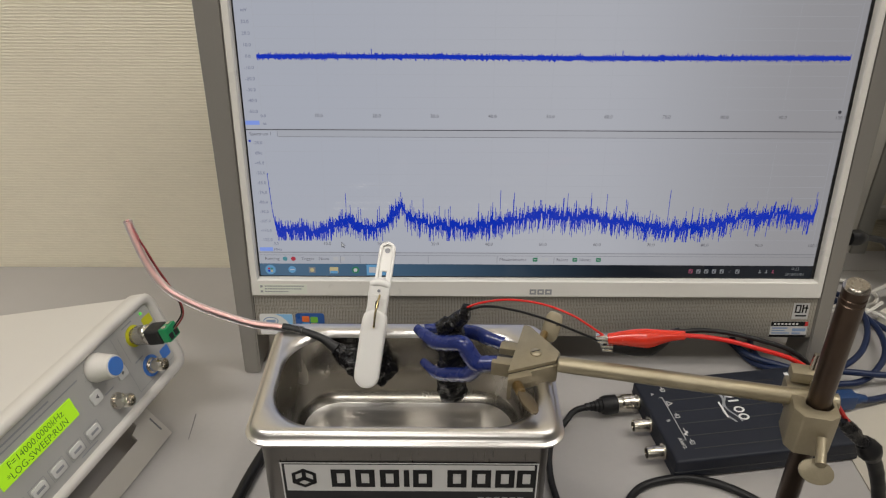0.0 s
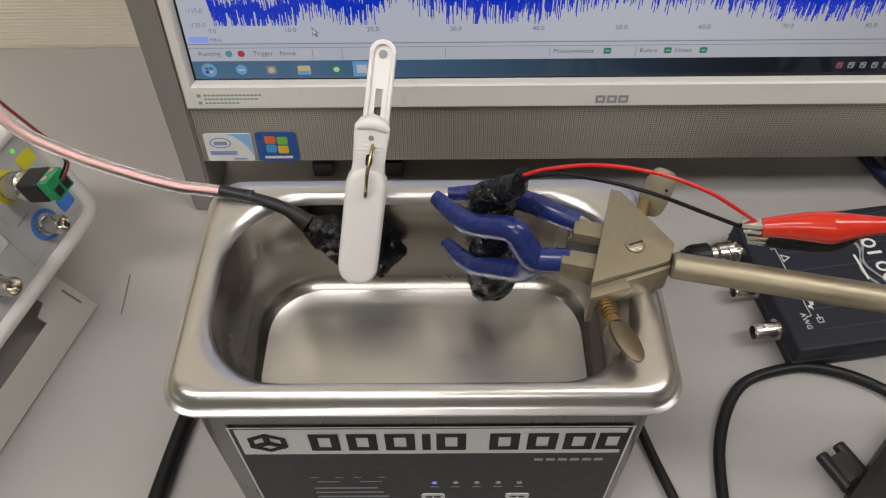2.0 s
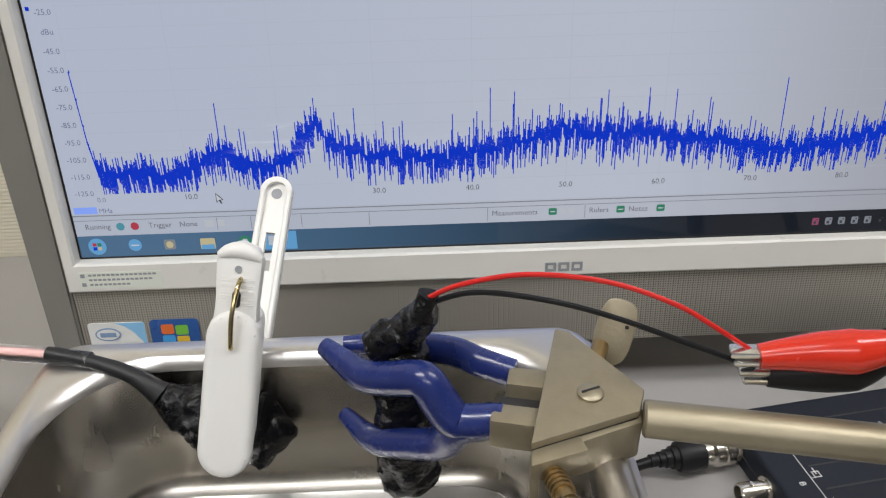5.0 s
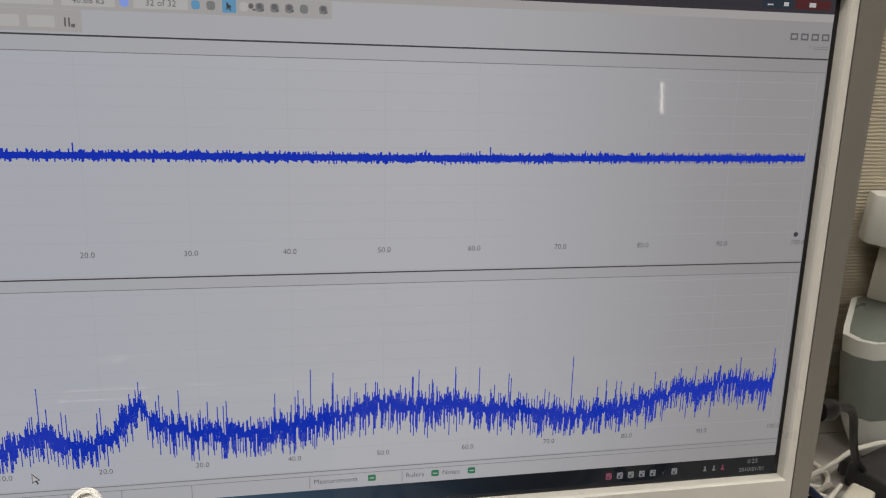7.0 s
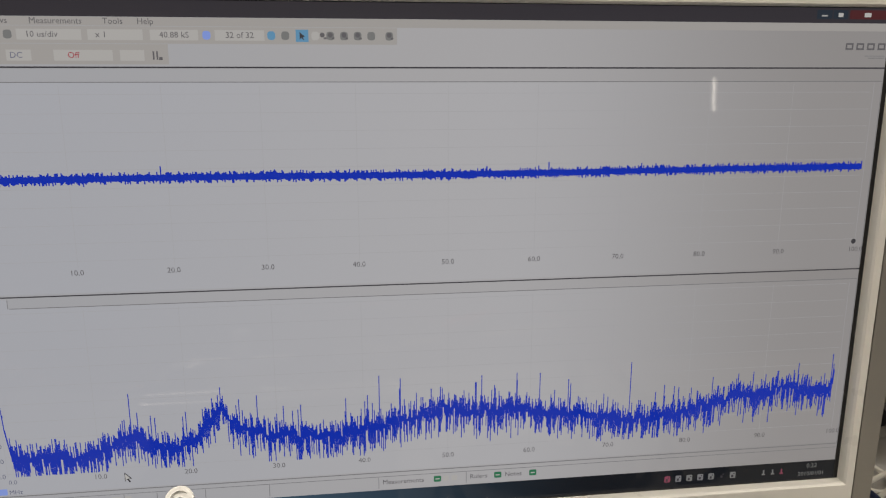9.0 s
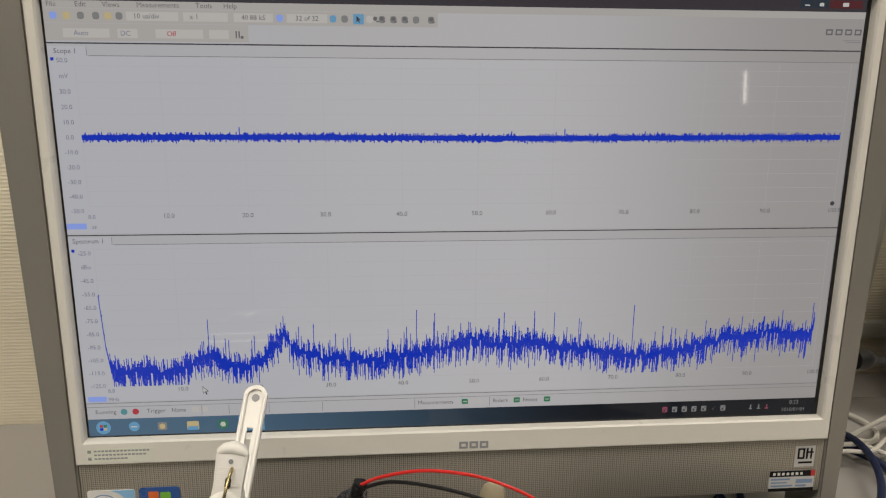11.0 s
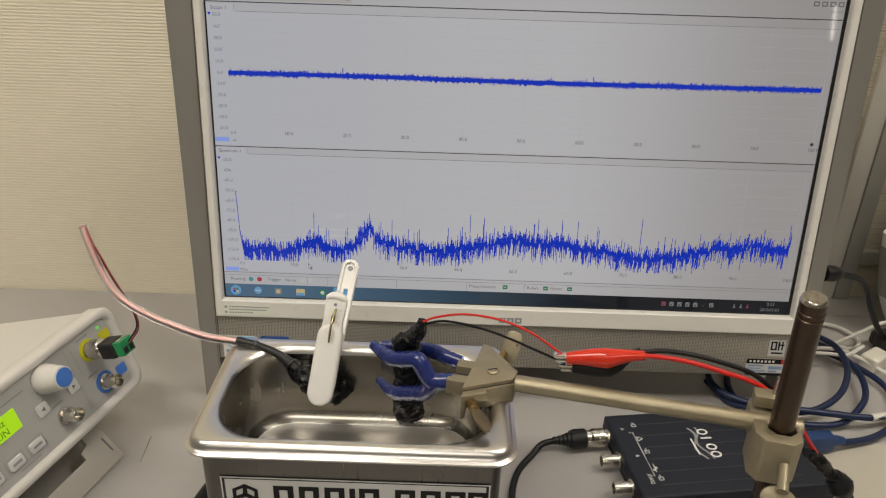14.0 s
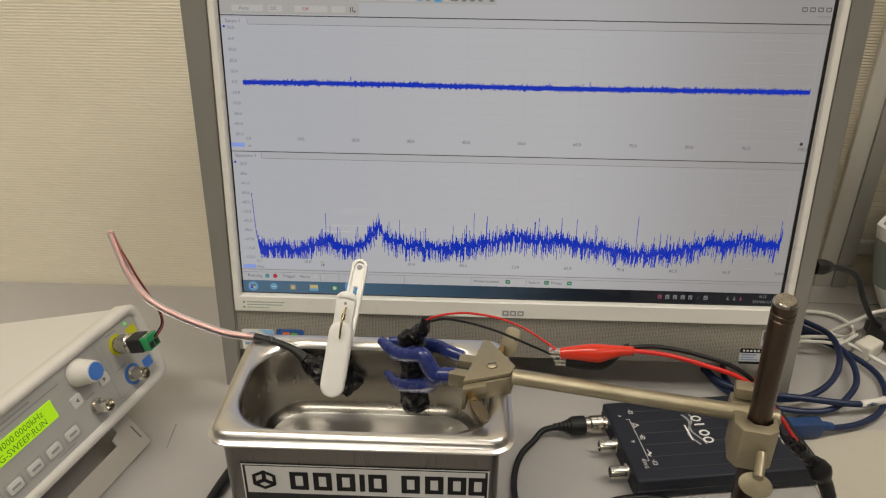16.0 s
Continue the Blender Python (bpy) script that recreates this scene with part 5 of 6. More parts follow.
part("thumb_plate", wing(BH @ Matrix.Translation((-0.0010, -0.0300, -0.0270)) @ pose(0, 0, 0, -34, 8, -6), 0.0090, 0.0066, 0.0022), CHAMPAGNE, boss, "oval thumb plate")

# ---- USB oscilloscope ----
scope = thing("usb_oscilloscope", "flat dark blue USB oscilloscope box with BNC sockets", "oscilloscope", pose(0.1415, 0.4700, 0.0, 0, 0, 8.3))
SW, SD, SH = 0.142, 0.0865, 0.0188
part("case", box((0.0, 0.0, 0.0012), (SW, SD, SH), 0.0022, 3), SCOPE, scope, "matt dark blue plastic case")
part("case_seam", box((-0.0002, -0.0002, 0.0082), (SW + 0.0002, SD + 0.0002, 0.0088), 0.0002, 1), DARKPL, scope)
for i in range(6):
    part("top_groove", box((0.018, 0.0105 + 0.0125 * i, SH - 0.0001), (SW - 0.030 if i % 2 else SW - 0.022, 0.0113 + 0.0125 * i, SH + 0.0002), 0.0001, 1), DARKPL, scope)
for x in (0.010, SW - 0.010):
    for y in (0.010, SD - 0.010):
        part("rubber_foot", lathe([(0.0045, 0.0), (0.005, 0.0006), (0.0045, 0.0013)], Matrix.Translation((x, y, 0)), 10), DARKPL, scope)


def bnc(length=0.0135, r=0.0048):
    """A BNC socket pointing along z."""
    return [(r * 1.25, 0.0), (r * 1.25, 0.0012), (r * 0.9, 0.0014), (r * 0.9, 0.0030), (r, 0.0034), (r, length - 0.0008), (r * 0.94, length), (r * 0.78, length), (r * 0.76, length - 0.0060), (0.0012, length - 0.0060), (0.0012, length - 0.0016), (0.0, length - 0.0014)]


for y in (0.0720, 0.0470, 0.0195):
    sock = part("bnc_socket", lathe(bnc(), pose(0.0, y, 0.0098, 0, -90, 0), 20), NICKEL, scope, "nickel-plated BNC socket")
    part("bayonet_pin", rod((-0.0085, y, 0.0098 + 0.0046), (-0.0085, y, 0.0098 + 0.0060), 0.0009, 8), NICKEL, sock)


def ink(name, bm, material, rot=0.0, at=(0, 0), z=SH + 0.0004):
    bm.transform(pose(at[0], at[1], z, 0, 0, rot))
    return part(name, bm, material, scope, smooth=False)


# lettering reads along the left side
ink("line_print", quad(-0.0002, -0.0225, 0.0002, 0.0225, 0), PRINTW, 0, (0.0150, 0.0420))
for y in (0.0645, 0.0420, 0.0195):
    ink("line_print", quad(-0.0028, -0.0002, 0.0, 0.0002, 0), PRINTW, 0, (0.0150 if y != 0.0420 else 0.0180, y))
ink("port_caption", words("A", 0.0040), PRINTW, -90, (0.0085, 0.0690))
ink("port_caption", words("B", 0.0040), PRINTW, -90, (0.0098, 0.0400))
ink("port_caption", words("AWG", 0.0042), PRINTW, -90, (0.0110, 0.0168))
for y in (0.0725, 0.0435, 0.0165):
    ink("port_symbol", bars(hollow(-0.0017, -0.0017, 0.0017, 0.0017, 0.0005, 0) + [(-0.0036, -0.00025, 0.0, 0.00025)], 0), PRINTW, -90, (0.0185, y))
tri_o = [(0.0032 * math.cos(radians(90 + 120 * k)), 0.0032 * math.sin(radians(90 + 120 * k))) for k in range(3)]
tri_i = [(0.0020 * math.cos(radians(90 + 120 * k)), 0.0020 * math.sin(radians(90 + 120 * k))) for k in range(3)]
bm = bmesh.new()
vo, vi = [bm.verts.new((*p, 0)) for p in tri_o], [bm.verts.new((*p, 0)) for p in tri_i]
for k in range(3):
    bm.faces.new((vo[k], vo[(k + 1) % 3], vi[(k + 1) % 3], vi[k]))
ink("warning_print", bm, PRINTW, -90, (0.0175, 0.0575))
ink("port_symbol", bars([(-0.0040, -0.0003, 0.0040, 0.0003), (-0.0010, 0.0003, 0.0012, 0.0018), (0.0010, -0.0018, 0.0028, -0.0003)], 0), PRINTW, -90, (0.0178, 0.0270))
# maker's mark as plain rings over a grey wave
for k in range(4):
    ring = bmesh.new()
    o_, i_ = [], []
    for a in range(14):
        t = 2 * math.pi * a / 14
        o_.append(ring.verts.new((0.0034 * math.cos(t), 0.0042 * math.sin(t), 0)))
        i_.append(ring.verts.new((0.0019 * math.cos(t), 0.0026 * math.sin(t), 0)))
    for a in range(14):
        ring.faces.new((o_[a], o_[(a + 1) % 14], i_[(a + 1) % 14], i_[a]))
    if k == 1:
        ring.free()
        ring = quad(-0.0009, -0.0042, 0.0009, 0.0042, 0)
    ink("maker_mark", ring, PRINTW, -90, (0.0680, 0.0605 - 0.0078 * k - (0.0008 if k > 1 else -0.001 * (k == 1))))
for k, (dx, wd) in enumerate(((0.0575, 0.0018), (0.0612, 0.0015))):
    wave = []
    for i in range(13):
        s = i / 12
        wave.append((dx + 0.0030 * math.sin(s * 7.0 + k), 0.0660 - 0.034 * s))
    back = [(x + wd, y) for x, y in wave[::-1]]
    part("maker_wave", prism(wave + back, SH + 0.0002, SH + 0.0003), PRINTG, scope)
ink("line_print", bars([(-0.0085, -0.0007, 0.0085, 0.0007)], 0), PRINTW, -90, (0.0560, 0.0455))
ink("series_print", words("2000 Series", 0.0062), PRINTW, -90, (0.1250, 0.0400))
ink("series_print", bars([(-0.0100, -0.0020, 0.0100, 0.0016)], 0), PRINTW, -90, (0.1250, 0.0690))

# ---- probe cable on channel A ----
SM = scope.matrix_world
bncw = lambda x, y, z: SM @ Vector((x, y, z))
pc_at = bncw(-0.020, 0.0720, 0.0098)
plug = thing("bnc_cable", "black coaxial cable with BNC plug in the oscilloscope", "cable", Matrix.Translation(pc_at))
G0 = Matrix.Translation(-pc_at)
pm = G0 @ SM @ pose(0.0, 0.0720, 0.0098, 0, -90, 0)
part("plug_shell", lathe([(0.0062, 0.0040), (0.0072, 0.0046), (0.0072, 0.0080), (0.0066, 0.0086), (0.0072, 0.0092), (0.0074, 0.0134), (0.0064, 0.0142), (0.0060, 0.0146), (0.0060, 0.0180)], pm, 20), NICKEL, plug, "knurled plated plug shell")
part("plug_boot", lathe([(0.0064, 0.0178), (0.0076, 0.0186), (0.0076, 0.0275), (0.0066, 0.0302), (0.0054, 0.0307), (0.0052, 0.0330), (0.0042, 0.0334), (0.0042, 0.0360), (0.0034, 0.0364), (0.0036, 0.0390), (0.0028, 0.0394), (0.0030, 0.0430)], pm, 18), CABLE, plug, "ribbed black strain relief")
a0 = bncw(-0.042, 0.0720, 0.0096)
part("coax", swept([a0, a0 + Vector((-0.010, -0.0030, -0.0015)), (0.0720, 0.5240, 0.0050), (0.0610, 0.5090, 0.0034), (0.0550, 0.4870, 0.0030), (0.0550, 0.4600, 0.0030), (0.0610, 0.4300, 0.0030), (0.0710, 0.3950, 0.0030), (0.0830, 0.3500, 0.0030), (0.0950, 0.2900, 0.0030)], 0.0024, n=10, m=G0), CABLE, plug)
solid("loop_cable", sweep([(0.0800, 0.2900, 0.0032), (0.0880, 0.3450, 0.0032), (0.0905, 0.3920, 0.0032), (0.0965, 0.4300, 0.0032), (0.1130, 0.4590, 0.0032), (0.1390, 0.4695, 0.0032), (0.1600, 0.4690, 0.0032), (0.1830, 0.4590, 0.0032), (0.2080, 0.4370, 0.0032), (0.2400, 0.4000, 0.0032), (0.2900, 0.3300, 0.0032)], 0.0029, 10), CABLE, "black cable looped on the desk", "cable")
small = thing("spring_clip", "black forked metal spring clip lying by the stand", "clip", pose(0.1500, 0.4170, 0.0, 0, 0, 28))
part("web", box((-0.0050, -0.0085, 0.0006), (0.0050, 0.0050, 0.0085), 0.0012, 2), DARKPL, small, "dark grey web between the prongs")
for x in (-0.0055, 0.0055):
    part("prong", rod((x, -0.0100, 0.0050), (x, 0.0085, 0.0062), 0.0030, 14, 0.0008), GREYSLEEVE, small, "round black prong")
part("crossbar", rod((-0.0080, -0.0090, 0.0048), (0.0080, -0.0090, 0.0048), 0.0026, 12, 0.0006), GREYSLEEVE, small)

# ---- sheet of paper beside the oscilloscope ----
edge = [(0.2790, 0.5330), (0.2960, 0.5390), (0.3190, 0.5470), (0.3420, 0.5535), (0.3650, 0.5540), (0.4000, 0.5510), (0.4500, 0.5450), (0.5200, 0.5400)]
solid("paper_sheet", prism([(0.2760, 0.3650), (0.5200, 0.3650)] + edge[::-1], 0.0003, 0.0011), mat("cream_paper", (0.47, 0.44, 0.375), 0.7, var=0.03, scale=60, bump=0.15, bscale=120, stain=0.05), "cream sheet of paper lying on the desk", "paper")

# ---- function generator; its space has x leftwards along the panel, y up the panel, z out of it ----
yaw, lean_ = radians(75), radians(17.7)
gw = Vector((-math.cos(yaw), -math.sin(yaw), 0))
gn = Vector((math.sin(yaw) * math.cos(lean_), -math.cos(yaw) * math.cos(lean_), math.sin(lean_)))
gh = gn.cross(gw)
if gh.z < 0:
    gh = -gh
GO = Vector((-0.2371, 0.5157, 0.063))
# right-handed: x runs to the viewer's right
gx = -gw
GM = Matrix(((gx.x, gh.x, gn.x, GO.x), (gx.y, gh.y, gn.y, GO.y), (gx.z, gh.z, gn.z, GO.z), (0, 0, 0, 1)))
gen = thing("function_generator", "white benchtop function generator with lit green display", "function generator", GM)


def gring(d, r, z):
    return [(x, y, z) for x, y in rounded(-0.165 + d, -0.0190 + d, 0.0340 - d, 0.0440 - d, r, 5)]


part("case", loft([gring(0.003, 0.006, -0.172), gring(0.0, 0.008, -0.168), gring(0.0, 0.009, -0.012), gring(0.0, 0.009, -0.0115)]), GENW, gen, "white plastic case", angle=30)
part("front_bumper", loft([gring(-0.0012, 0.0100, -0.0114), gring(-0.0020, 0.0105, -0.0100), gring(-0.0022, 0.0108, 0.0010), gring(-0.0008, 0.0100, 0.0034), gring(0.0022, 0.0085, 0.0036), gring(0.0042, 0.0070, 0.0024), gring(0.0052, 0.0062, 0.0002), gring(0.0052, 0.0062, -0.0020)], False, False), GENW, gen, "rounded pale front bumper", angle=60)
part("front_panel", prism(rounded(-0.1598, -0.0138, 0.0288, 0.0388, 0.0060, 5), -0.0030, 0.0), GENP, gen, "pale grey control panel")


def gp(name, bm, material, label="", smooth=False, parent=None):
    return part(name, bm, material, parent or gen, label, smooth)


G1 = 0.0004
lcdp = part("lcd", box((-0.1290, 0.0130, 0.0001), (-0.0632, 0.0269, 0.0010), 0.0004, 1), LCD, gen, "lit yellow-green text display")
part("lcd_text", words("F=14000.0000kHz", 0.0064, Matrix.Translation((-0.0961, 0.0230, 0.0013)), wide=0.98), LCDINK, lcdp, smooth=False)
part("lcd_text", words("*LOG-SWEEP:RUN", 0.0064, Matrix.Translation((-0.0980, 0.0167, 0.0013)), wide=0.98), LCDINK, lcdp, smooth=False)
for i in range(5):
    x = -0.0616 - 0.0167 * i
    key = part("key", prism(rounded(x - 0.0055, -0.0066, x + 0.0055, 0.0004, 0.0016, 3), 0.0002, 0.0016, 0.0004), KEYC, gen, "rounded grey key")
    part("key_print", quad(x - 0.0034, -0.0040, x + 0.0034, -0.0022, 0.0018), PRINTG, key, smooth=False)
    part("key_outline", bars(hollow(x - 0.0068, -0.0079, x + 0.0068, 0.0017, 0.0003, 0), G1), PRINTG, gen, smooth=False)
for x, s in ((-0.0468, 1), (-0.0197, -1)):
    y = 0.0132 if s > 0 else 0.0122
    key = part("key", prism(rounded(x - 0.0046, y - 0.0042, x + 0.0046, y + 0.0042, 0.0016, 3), 0.0002, 0.0016, 0.0004), KEYC, gen, "arrow key")
    part("key_print", prism([(x - 0.0014 * s, y), (x + 0.0012 * s, y + 0.0016), (x + 0.0012 * s, y - 0.0016)][::s], 0.0016, 0.0018), GREYINK, key, smooth=False)
knob = part("knob", lathe([(0.0098, 0.0003), (0.0100, 0.0020), (0.0096, 0.0035), (0.0078, 0.0150), (0.0074, 0.0172), (0.0066, 0.0178)], Matrix.Translation((-0.0352, 0.0288, 0)), 32), GENW, gen, "white turning knob with blue cap")
part("knob_cap", lathe([(0.0064, 0.0176), (0.0062, 0.0184), (0.0, 0.0186)], Matrix.Translation((-0.0352, 0.0288, 0)), 28), BLUEC, knob, "blue knob cap")
for a in range(9):
    t = radians(60 + 30 * a)
    cx, cy = -0.0352 + 0.0118 * math.cos(t), 0.0265 + 0.0118 * math.sin(t)
    part("dial_mark", quad(cx - 0.0003, cy - 0.0003, cx + 0.0003, cy + 0.0003, G1), PRINTG, gen, smooth=False)
for x, y, ringm in ((0.0053, -0.0013, BLUEC), (0.0050, 0.0254, YELLOWC), (-0.0344, -0.0005, None)):
    if ringm:
        part("socket_ring", lathe([(0.0080, 0.0), (0.0080, 0.0006), (0.0060, 0.0007)], Matrix.Translation((x, y, 0.0)), 24), ringm, gen)
    sock = part("bnc_socket", lathe(bnc(0.0130, 0.0047), Matrix.Translation((x, y, 0.0)), 20), NICKEL, gen, "nickel-plated BNC socket")
    part("bayonet_pin", rod((x, y + 0.0045, 0.0085), (x, y + 0.0060, 0.0085), 0.0009, 8), NICKEL, sock)
part("led", lathe([(0.0012, 0.0), (0.0011, 0.0008), (0.0, 0.0013)], Matrix.Translation((0.0194, 0.0347, 0.0)), 12), LEDG, gen, "lit green lamp")
part("led", lathe([(0.0016, 0.0), (0.0014, 0.0010), (0.0, 0.0016)], Matrix.Translation((0.0210, 0.0090, 0.0)), 12), DARKPL, gen)
part("channel_patch", prism(rounded(0.0170, 0.0240, 0.0270, 0.0310, 0.0012, 3), 0.0002, 0.0004), YELLOWC, gen, "yellow channel patch")
part("channel_patch", prism(rounded(0.0175, -0.0058, 0.0270, 0.0022, 0.0012, 3), 0.0002, 0.0004), BLUEC, gen, "blue channel patch")
part("panel_line", bars([(-0.0143, -0.0100, -0.0140, 0.0360), (-0.0140, -0.0100, 0.0270, -0.0097), (-0.0090, 0.0120, -0.0087, 0.0330)], G1), PRINTG, gen, smooth=False)
for spot in ((-0.1300, 0.0312, -0.0520, 0.0322), (-0.1280, 0.0345, -0.0760, 0.0357)):
    part("panel_print", quad(*spot, G1), PRINTG, gen, smooth=False)
for spot in ((-0.0020, 0.0352, 0.0090, 0.0362), (-0.0060, 0.0088, 0.0030, 0.0099), (-0.0400, 0.0085, -0.0310, 0.0096), (-0.0780, -0.0106, -0.0620, -0.0098)):
    part("panel_print", quad(*spot, G1), PRINTG, gen, smooth=False)
# tilting foot, a flat U between case and desk
GI = GM.inverted()
f0, f1 = Vector((-0.2296, 0.5135, 0.0012)), Vector((-0.2296, 0.5135, 0.0012)) + gw * 0.150
up_ = (GO + gh * -0.0195 + gn * -0.030 + gx * 0.022) - f0
up_ -= gw * up_.dot(gw)
ul = up_.length
ud = up_ / ul
fn = gw.cross(ud)
if fn.dot(gn) < 0:
    fn = -fn
FM = GI @ Matrix(((gw.x, ud.x, fn.x, f0.x), (gw.y, ud.y, fn.y, f0.y), (gw.z, ud.z, fn.z, f0.z), (0, 0, 0, 1)))
# White plastic greyed down to carry the shade under the case.
part("tilt_foot", prism([(0.0, 0.0), (0.150, 0.0), (0.150, ul), (0.132, ul), (0.132, 0.0165), (0.024, 0.0165), (0.024, 0.022), (0.016, 0.024), (0.016, ul), (0.0, ul)], -0.0012, 0.0018, 0.0006, FM), mat("shaded_foot_plastic", (0.50, 0.475, 0.43), 0.45, var=0.04, stain=0.06), gen, "white tilting foot folded out")
part("foot_slot", box((0.004, 0.008, 0.0018), (0.0052, 0.020, 0.0021), 0, 1, FM), GREYINK, gen)

# ---- BNC to terminal-block adapter on the output ----
am = GM @ Matrix.Translation((0.0050, 0.0254, 0.0125))
adapter = thing("terminal_adapter", "black BNC adapter with green screw terminal block", "adapter", am)
part("collar", lathe([(0.0068, -0.0085), (0.0072, -0.0078), (0.0072, 0.0010), (0.0060, 0.0018), (0.0056, 0.0030)], None, 20), NICKEL, adapter, "plated bayonet collar")
part("body", box((-0.0065, -0.0060, 0.0025), (0.0065, 0.0060, 0.0165), 0.0022, 3), GREYSLEEVE, adapter, "dark grey moulded body")
part("terminal", box((-0.0058, -0.0050, 0.0166), (0.0058, 0.0056, 0.0230), 0.0006, 2), GREENC, adapter, "green screw terminal")
for x in (-0.0027, 0.0027):
    part("terminal_opening", box((x - 0.0020, -0.0038, 0.0228), (x + 0.0020, 0.0008, 0.0233), 0.0002, 1), GREYSLEEVE, adapter)
    part("terminal_screw", lathe([(0.0018, 0.0), (0.0017, 0.0006), (0.0, 0.0008)], pose(x, 0.0056, 0.0198, -90, 0, 0), 12), NICKEL, adapter)

# ---- behind the stand: cables and odds and ends ----
usb = thing("usb_cable", "coiled blue USB cable plugged into the oscilloscope", "cable", Matrix.Translation((0.33, 0.60, 0.0)))
U0 = Matrix.Translation((-0.33, -0.60, 0.0))
part("coil", swept([(0.283, 0.5440, 0.0100), (0.3000, 0.5440, 0.0100), (0.3180, 0.5480, 0.0070), (0.3400, 0.5560, 0.0055), (0.3620, 0.5710, 0.0055), (0.3790, 0.5960, 0.0055), (0.3830, 0.6250, 0.0060), (0.3700, 0.6540, 0.0060), (0.3500, 0.6760, 0.0060), (0.3250, 0.6900, 0.0070), (0.2950, 0.6850, 0.0070), (0.2700, 0.6650, 0.0060), (0.2500, 0.6300, 0.0060), (0.2470, 0.6000, 0.0060), (0.2620, 0.5780, 0.0065), (0.2900, 0.5680, 0.0065), (0.3200, 0.5700, 0.0065), (0.3420, 0.5850, 0.0110), (0.3580, 0.6080, 0.0110), (0.3640, 0.6380, 0.0120), (0.3560, 0.6660, 0.0120), (0.3350, 0.6900, 0.0120)], 0.0027, n=10, m=U0), USBB, usb, "blue cable wound in loops")
part("coil", swept([(0.3400, 0.6900, 0.0170), (0.3560, 0.6650, 0.0180), (0.3520, 0.6320, 0.0170), (0.3330, 0.6000, 0.0150), (0.3060, 0.5800, 0.0130), (0.2800, 0.5760, 0.0120), (0.2560, 0.5850, 0.0120), (0.2360, 0.5980, 0.0120), (0.2300, 0.6200, 0.0120), (0.2420, 0.6500, 0.0120)], 0.0027, n=10, m=U0), USBB, usb)
part("coil", swept([(0.2300, 0.6230, 0.0060), (0.2420, 0.5930, 0.0060), (0.2620, 0.5780, 0.0120), (0.2780, 0.5765, 0.0150), (0.3110, 0.5720, 0.0150), (0.3440, 0.5710, 0.0130), (0.3700, 0.5800, 0.0110), (0.3950, 0.5890, 0.0090), (0.4300, 0.6000, 0.0060)], 0.0027, n=10, m=U0), USBB, usb)
part("tie", swept([(0.3440, 0.5710, 0.0130), (0.3560, 0.5750, 0.0120), (0.3700, 0.5800, 0.0112)], 0.0033, n=10, m=U0), WHITEC, usb, "white cable tie")
part("plug", box((-0.012, -0.0055, 0.0030), (0.0175, 0.0055, 0.0165), 0.0020, 2, U0 @ pose(0.2850, 0.5440, 0.0, 0, 0, 6)), USBP, usb, "blue moulded plug")
part("plug_neck", swept([(0.3015, 0.5455, 0.0100), (0.3060, 0.5460, 0.0100), (0.3120, 0.5470, 0.0090)], [0.0046, 0.0042, 0.0032], n=10, m=U0), USBP, usb)


def cable_thing(points, r, material, label):
    return solid("cable", sweep(points, r, 8), material, label, "cable", "white cables on the desk" if material is WHITEC else "")


cable_thing([(0.3300, 0.7250, 0.0030), (0.3640, 0.7260, 0.0040), (0.3870, 0.7200, 0.0040), (0.3960, 0.6970, 0.0040), (0.3800, 0.6820, 0.0040), (0.3570, 0.7000, 0.0040), (0.3480, 0.7150, 0.0040), (0.3400, 0.7000, 0.0070), (0.3630, 0.6750, 0.0060), (0.3880, 0.6820, 0.0060)], 0.0018, WHITEC, "thin white cable in loose loops")
cable_thing([(0.3200, 0.6600, 0.0160), (0.3400, 0.6620, 0.0170), (0.3600, 0.6650, 0.0140), (0.3770, 0.6590, 0.0100), (0.3950, 0.6410, 0.0060), (0.4150, 0.6150, 0.0040), (0.4400, 0.6000, 0.0040)], 0.0018, WHITEC, "thin white cable over the blue coil")
cable_thing([(0.3250, 0.6560, 0.0160), (0.3450, 0.6540, 0.0170), (0.3640, 0.6570, 0.0140), (0.3830, 0.6680, 0.0170)], 0.0016, WHITEC, "thin white cable to the white connector")
cable_thing([(0.3700, 0.6900, 0.0040), (0.3900, 0.6870, 0.0200), (0.4100, 0.6890, 0.0300), (0.4500, 0.6920, 0.0300), (0.5200, 0.7000, 0.0040)], 0.0018, WHITEC, "thin white cable running off along the desk")
solid("connector_block", box((-0.012, -0.008, 0.0), (0.012, 0.008, 0.015), 0.003, 3, pose(0.3920, 0.6600, 0.0, 0, 0, 35)), WHITEB, "small off-white plastic connector block", "connector")
brick = thing("power_adapter", "black power adapter lying on the desk", "adapter", pose(0.4330, 0.6720, 0.0, 0, 0, 20))
part("body", box((-0.022, -0.035, 0.0), (0.035, 0.026, 0.0200), 0.004, 3), DARKPL, brick)
part("plug_cover", box((-0.018, 0.0261, 0.003), (0.0, 0.034, 0.016), 0.003, 2), DARKPL, brick)
mains = thing("monitor_cord", "black cord plugged into the computer's side", "cable", Matrix.Translation((0.303, 0.612, 0.122)))
N0 = Matrix.Translation((-0.303, -0.612, -0.122))
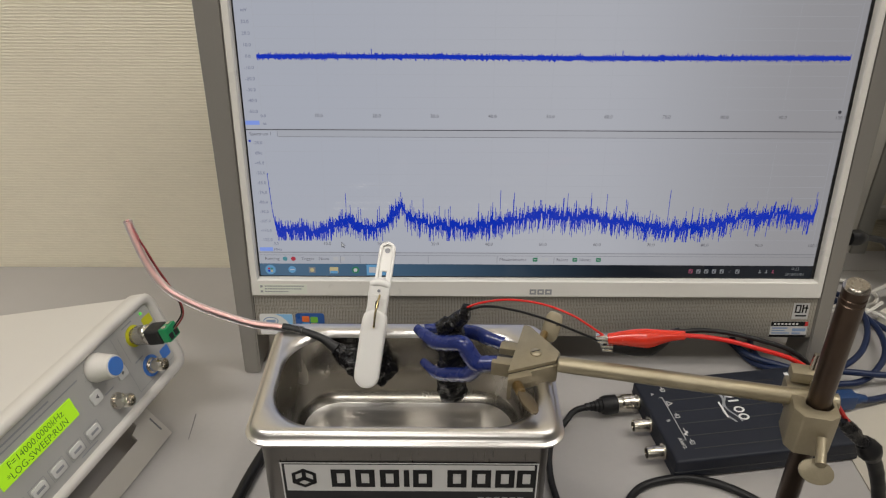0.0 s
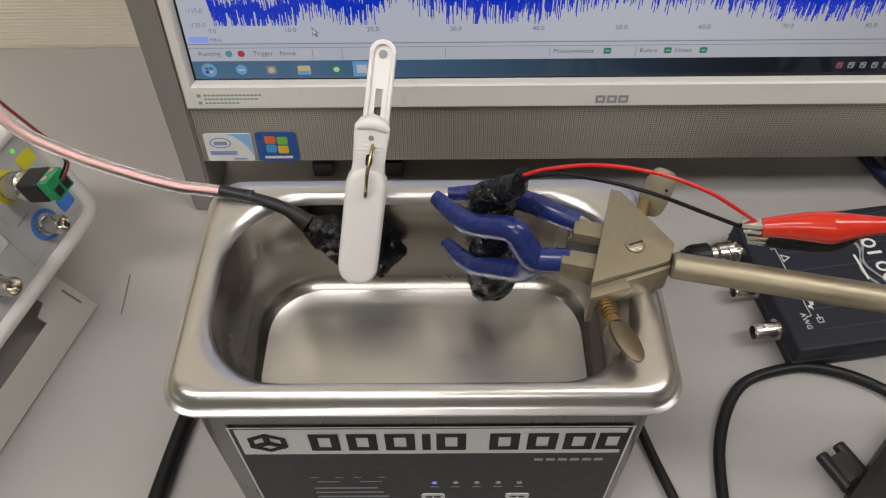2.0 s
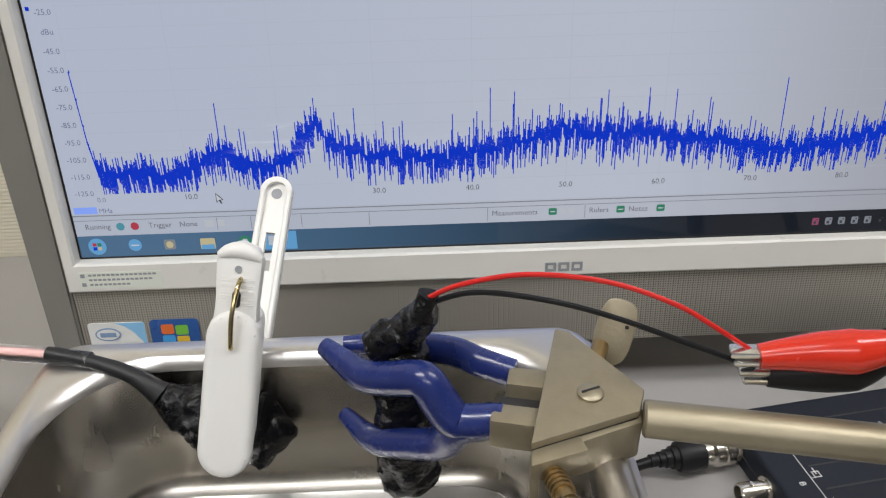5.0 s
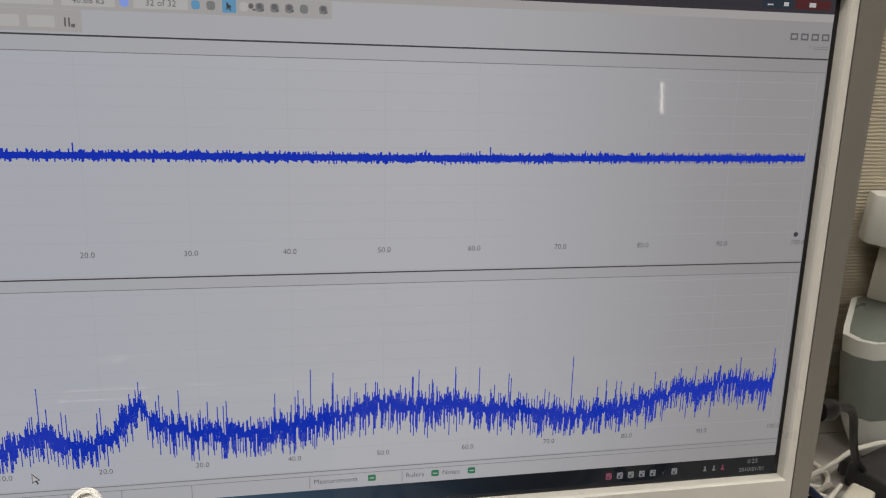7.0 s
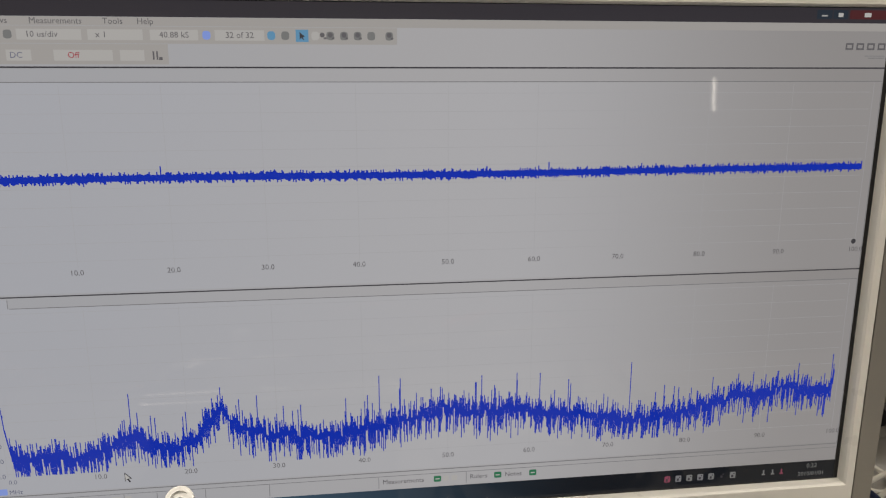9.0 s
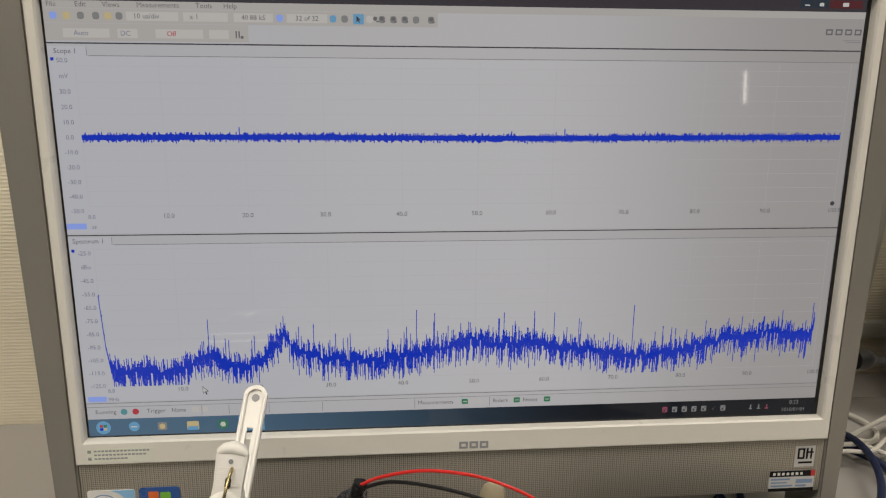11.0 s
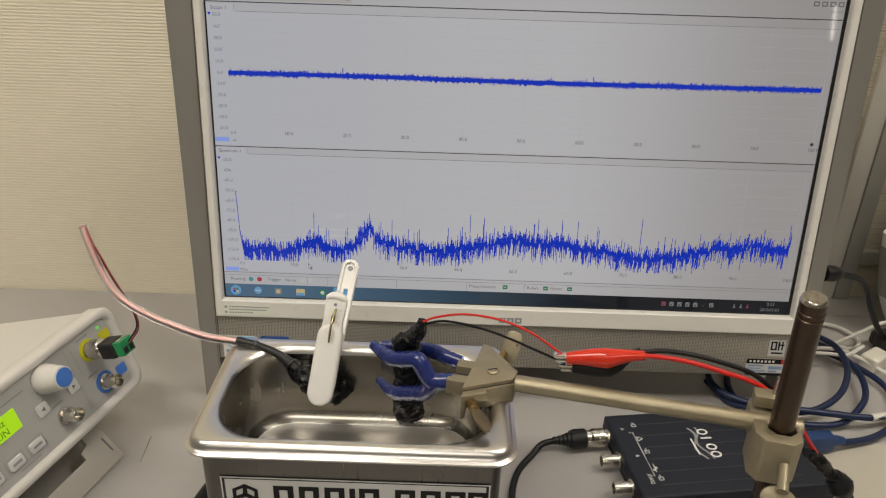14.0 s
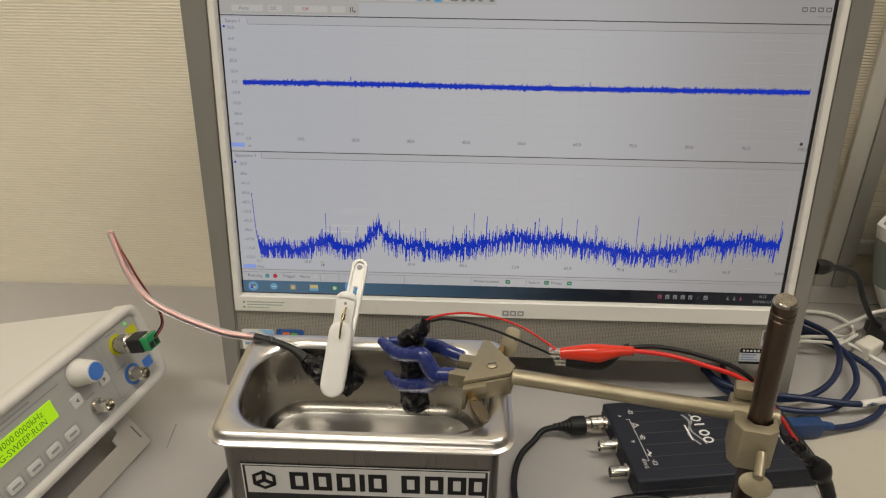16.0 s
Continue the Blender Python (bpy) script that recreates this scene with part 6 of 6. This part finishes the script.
part("plug", swept([(0.2940, 0.6060, 0.1225), (0.3020, 0.6080, 0.1215), (0.3100, 0.6130, 0.1190)], [0.0062, 0.0064, 0.0042], n=12, m=N0), CABLE, mains)
part("cord", swept([(0.3090, 0.6120, 0.1190), (0.3240, 0.6230, 0.1120), (0.3420, 0.6350, 0.1020), (0.3550, 0.6440, 0.0890), (0.3700, 0.6550, 0.0650), (0.3930, 0.6710, 0.0340), (0.4100, 0.6800, 0.0180)], 0.0026, n=10, m=N0), CABLE, mains)
bin_ = thing("storage_box", "frosted plastic storage box holding dark green film", "box", Matrix.Translation((0.52, 0.745, 0.0)))


def bin_ring(x0, z, g=0.0):
    """Outline of the box at one height: rounded near corner, slanted far side."""
    pts = [(x0 - g, 0.722), (x0 + 0.003 - g, 0.711), (x0 + 0.012 - g * 0.5, 0.704 - g), (0.62, 0.704 - g), (0.63 + g, 0.712), (0.63 + g, 0.782), (x0 + 0.062, 0.784 + g), (x0 + 0.052 - g, 0.780), (x0 + 0.010 - g, 0.734)]
    return [(x - 0.52, y - 0.745, z) for x, y in pts]


part("body", loft([bin_ring(0.441, 0.001), bin_ring(0.435, 0.008), bin_ring(0.4255, 0.023), bin_ring(0.4160, 0.042), bin_ring(0.4070, 0.080), bin_ring(0.402, 0.1060)]), FROST, bin_, "frosted tapered body", angle=60)
part("film_lining", loft([bin_ring(0.4160, 0.042, 0.0008), bin_ring(0.4070, 0.080, 0.0008), bin_ring(0.4045, 0.0930, 0.0008)], False, False), BAGG, bin_, "dark green film showing through the wall", angle=60)
# Dark sheet added where the open box would show its shaded inside.
part("dark_top", loft([bin_ring(0.4055, 0.1062, -0.002), bin_ring(0.4090, 0.1080, -0.004)], False, True), BAGG, bin_, "dark top added for the box's shaded open inside", angle=60)
shelf = thing("paper_tray", "white plastic tray standing on the storage box", "tray", Matrix.Translation((0.52, 0.745, 0.1082)))
part("riser", prism([(-0.058, 0.030), (0.10, 0.036), (0.10, -0.030), (-0.010, -0.030)], 0.0, 0.0480, 0.002), PALEGREY, shelf)
part("tray", prism([(-0.076, 0.026), (-0.072, 0.040), (0.12, 0.040), (0.12, -0.045), (-0.020, -0.045)], 0.0482, 0.0880, 0.004), FROST, shelf)
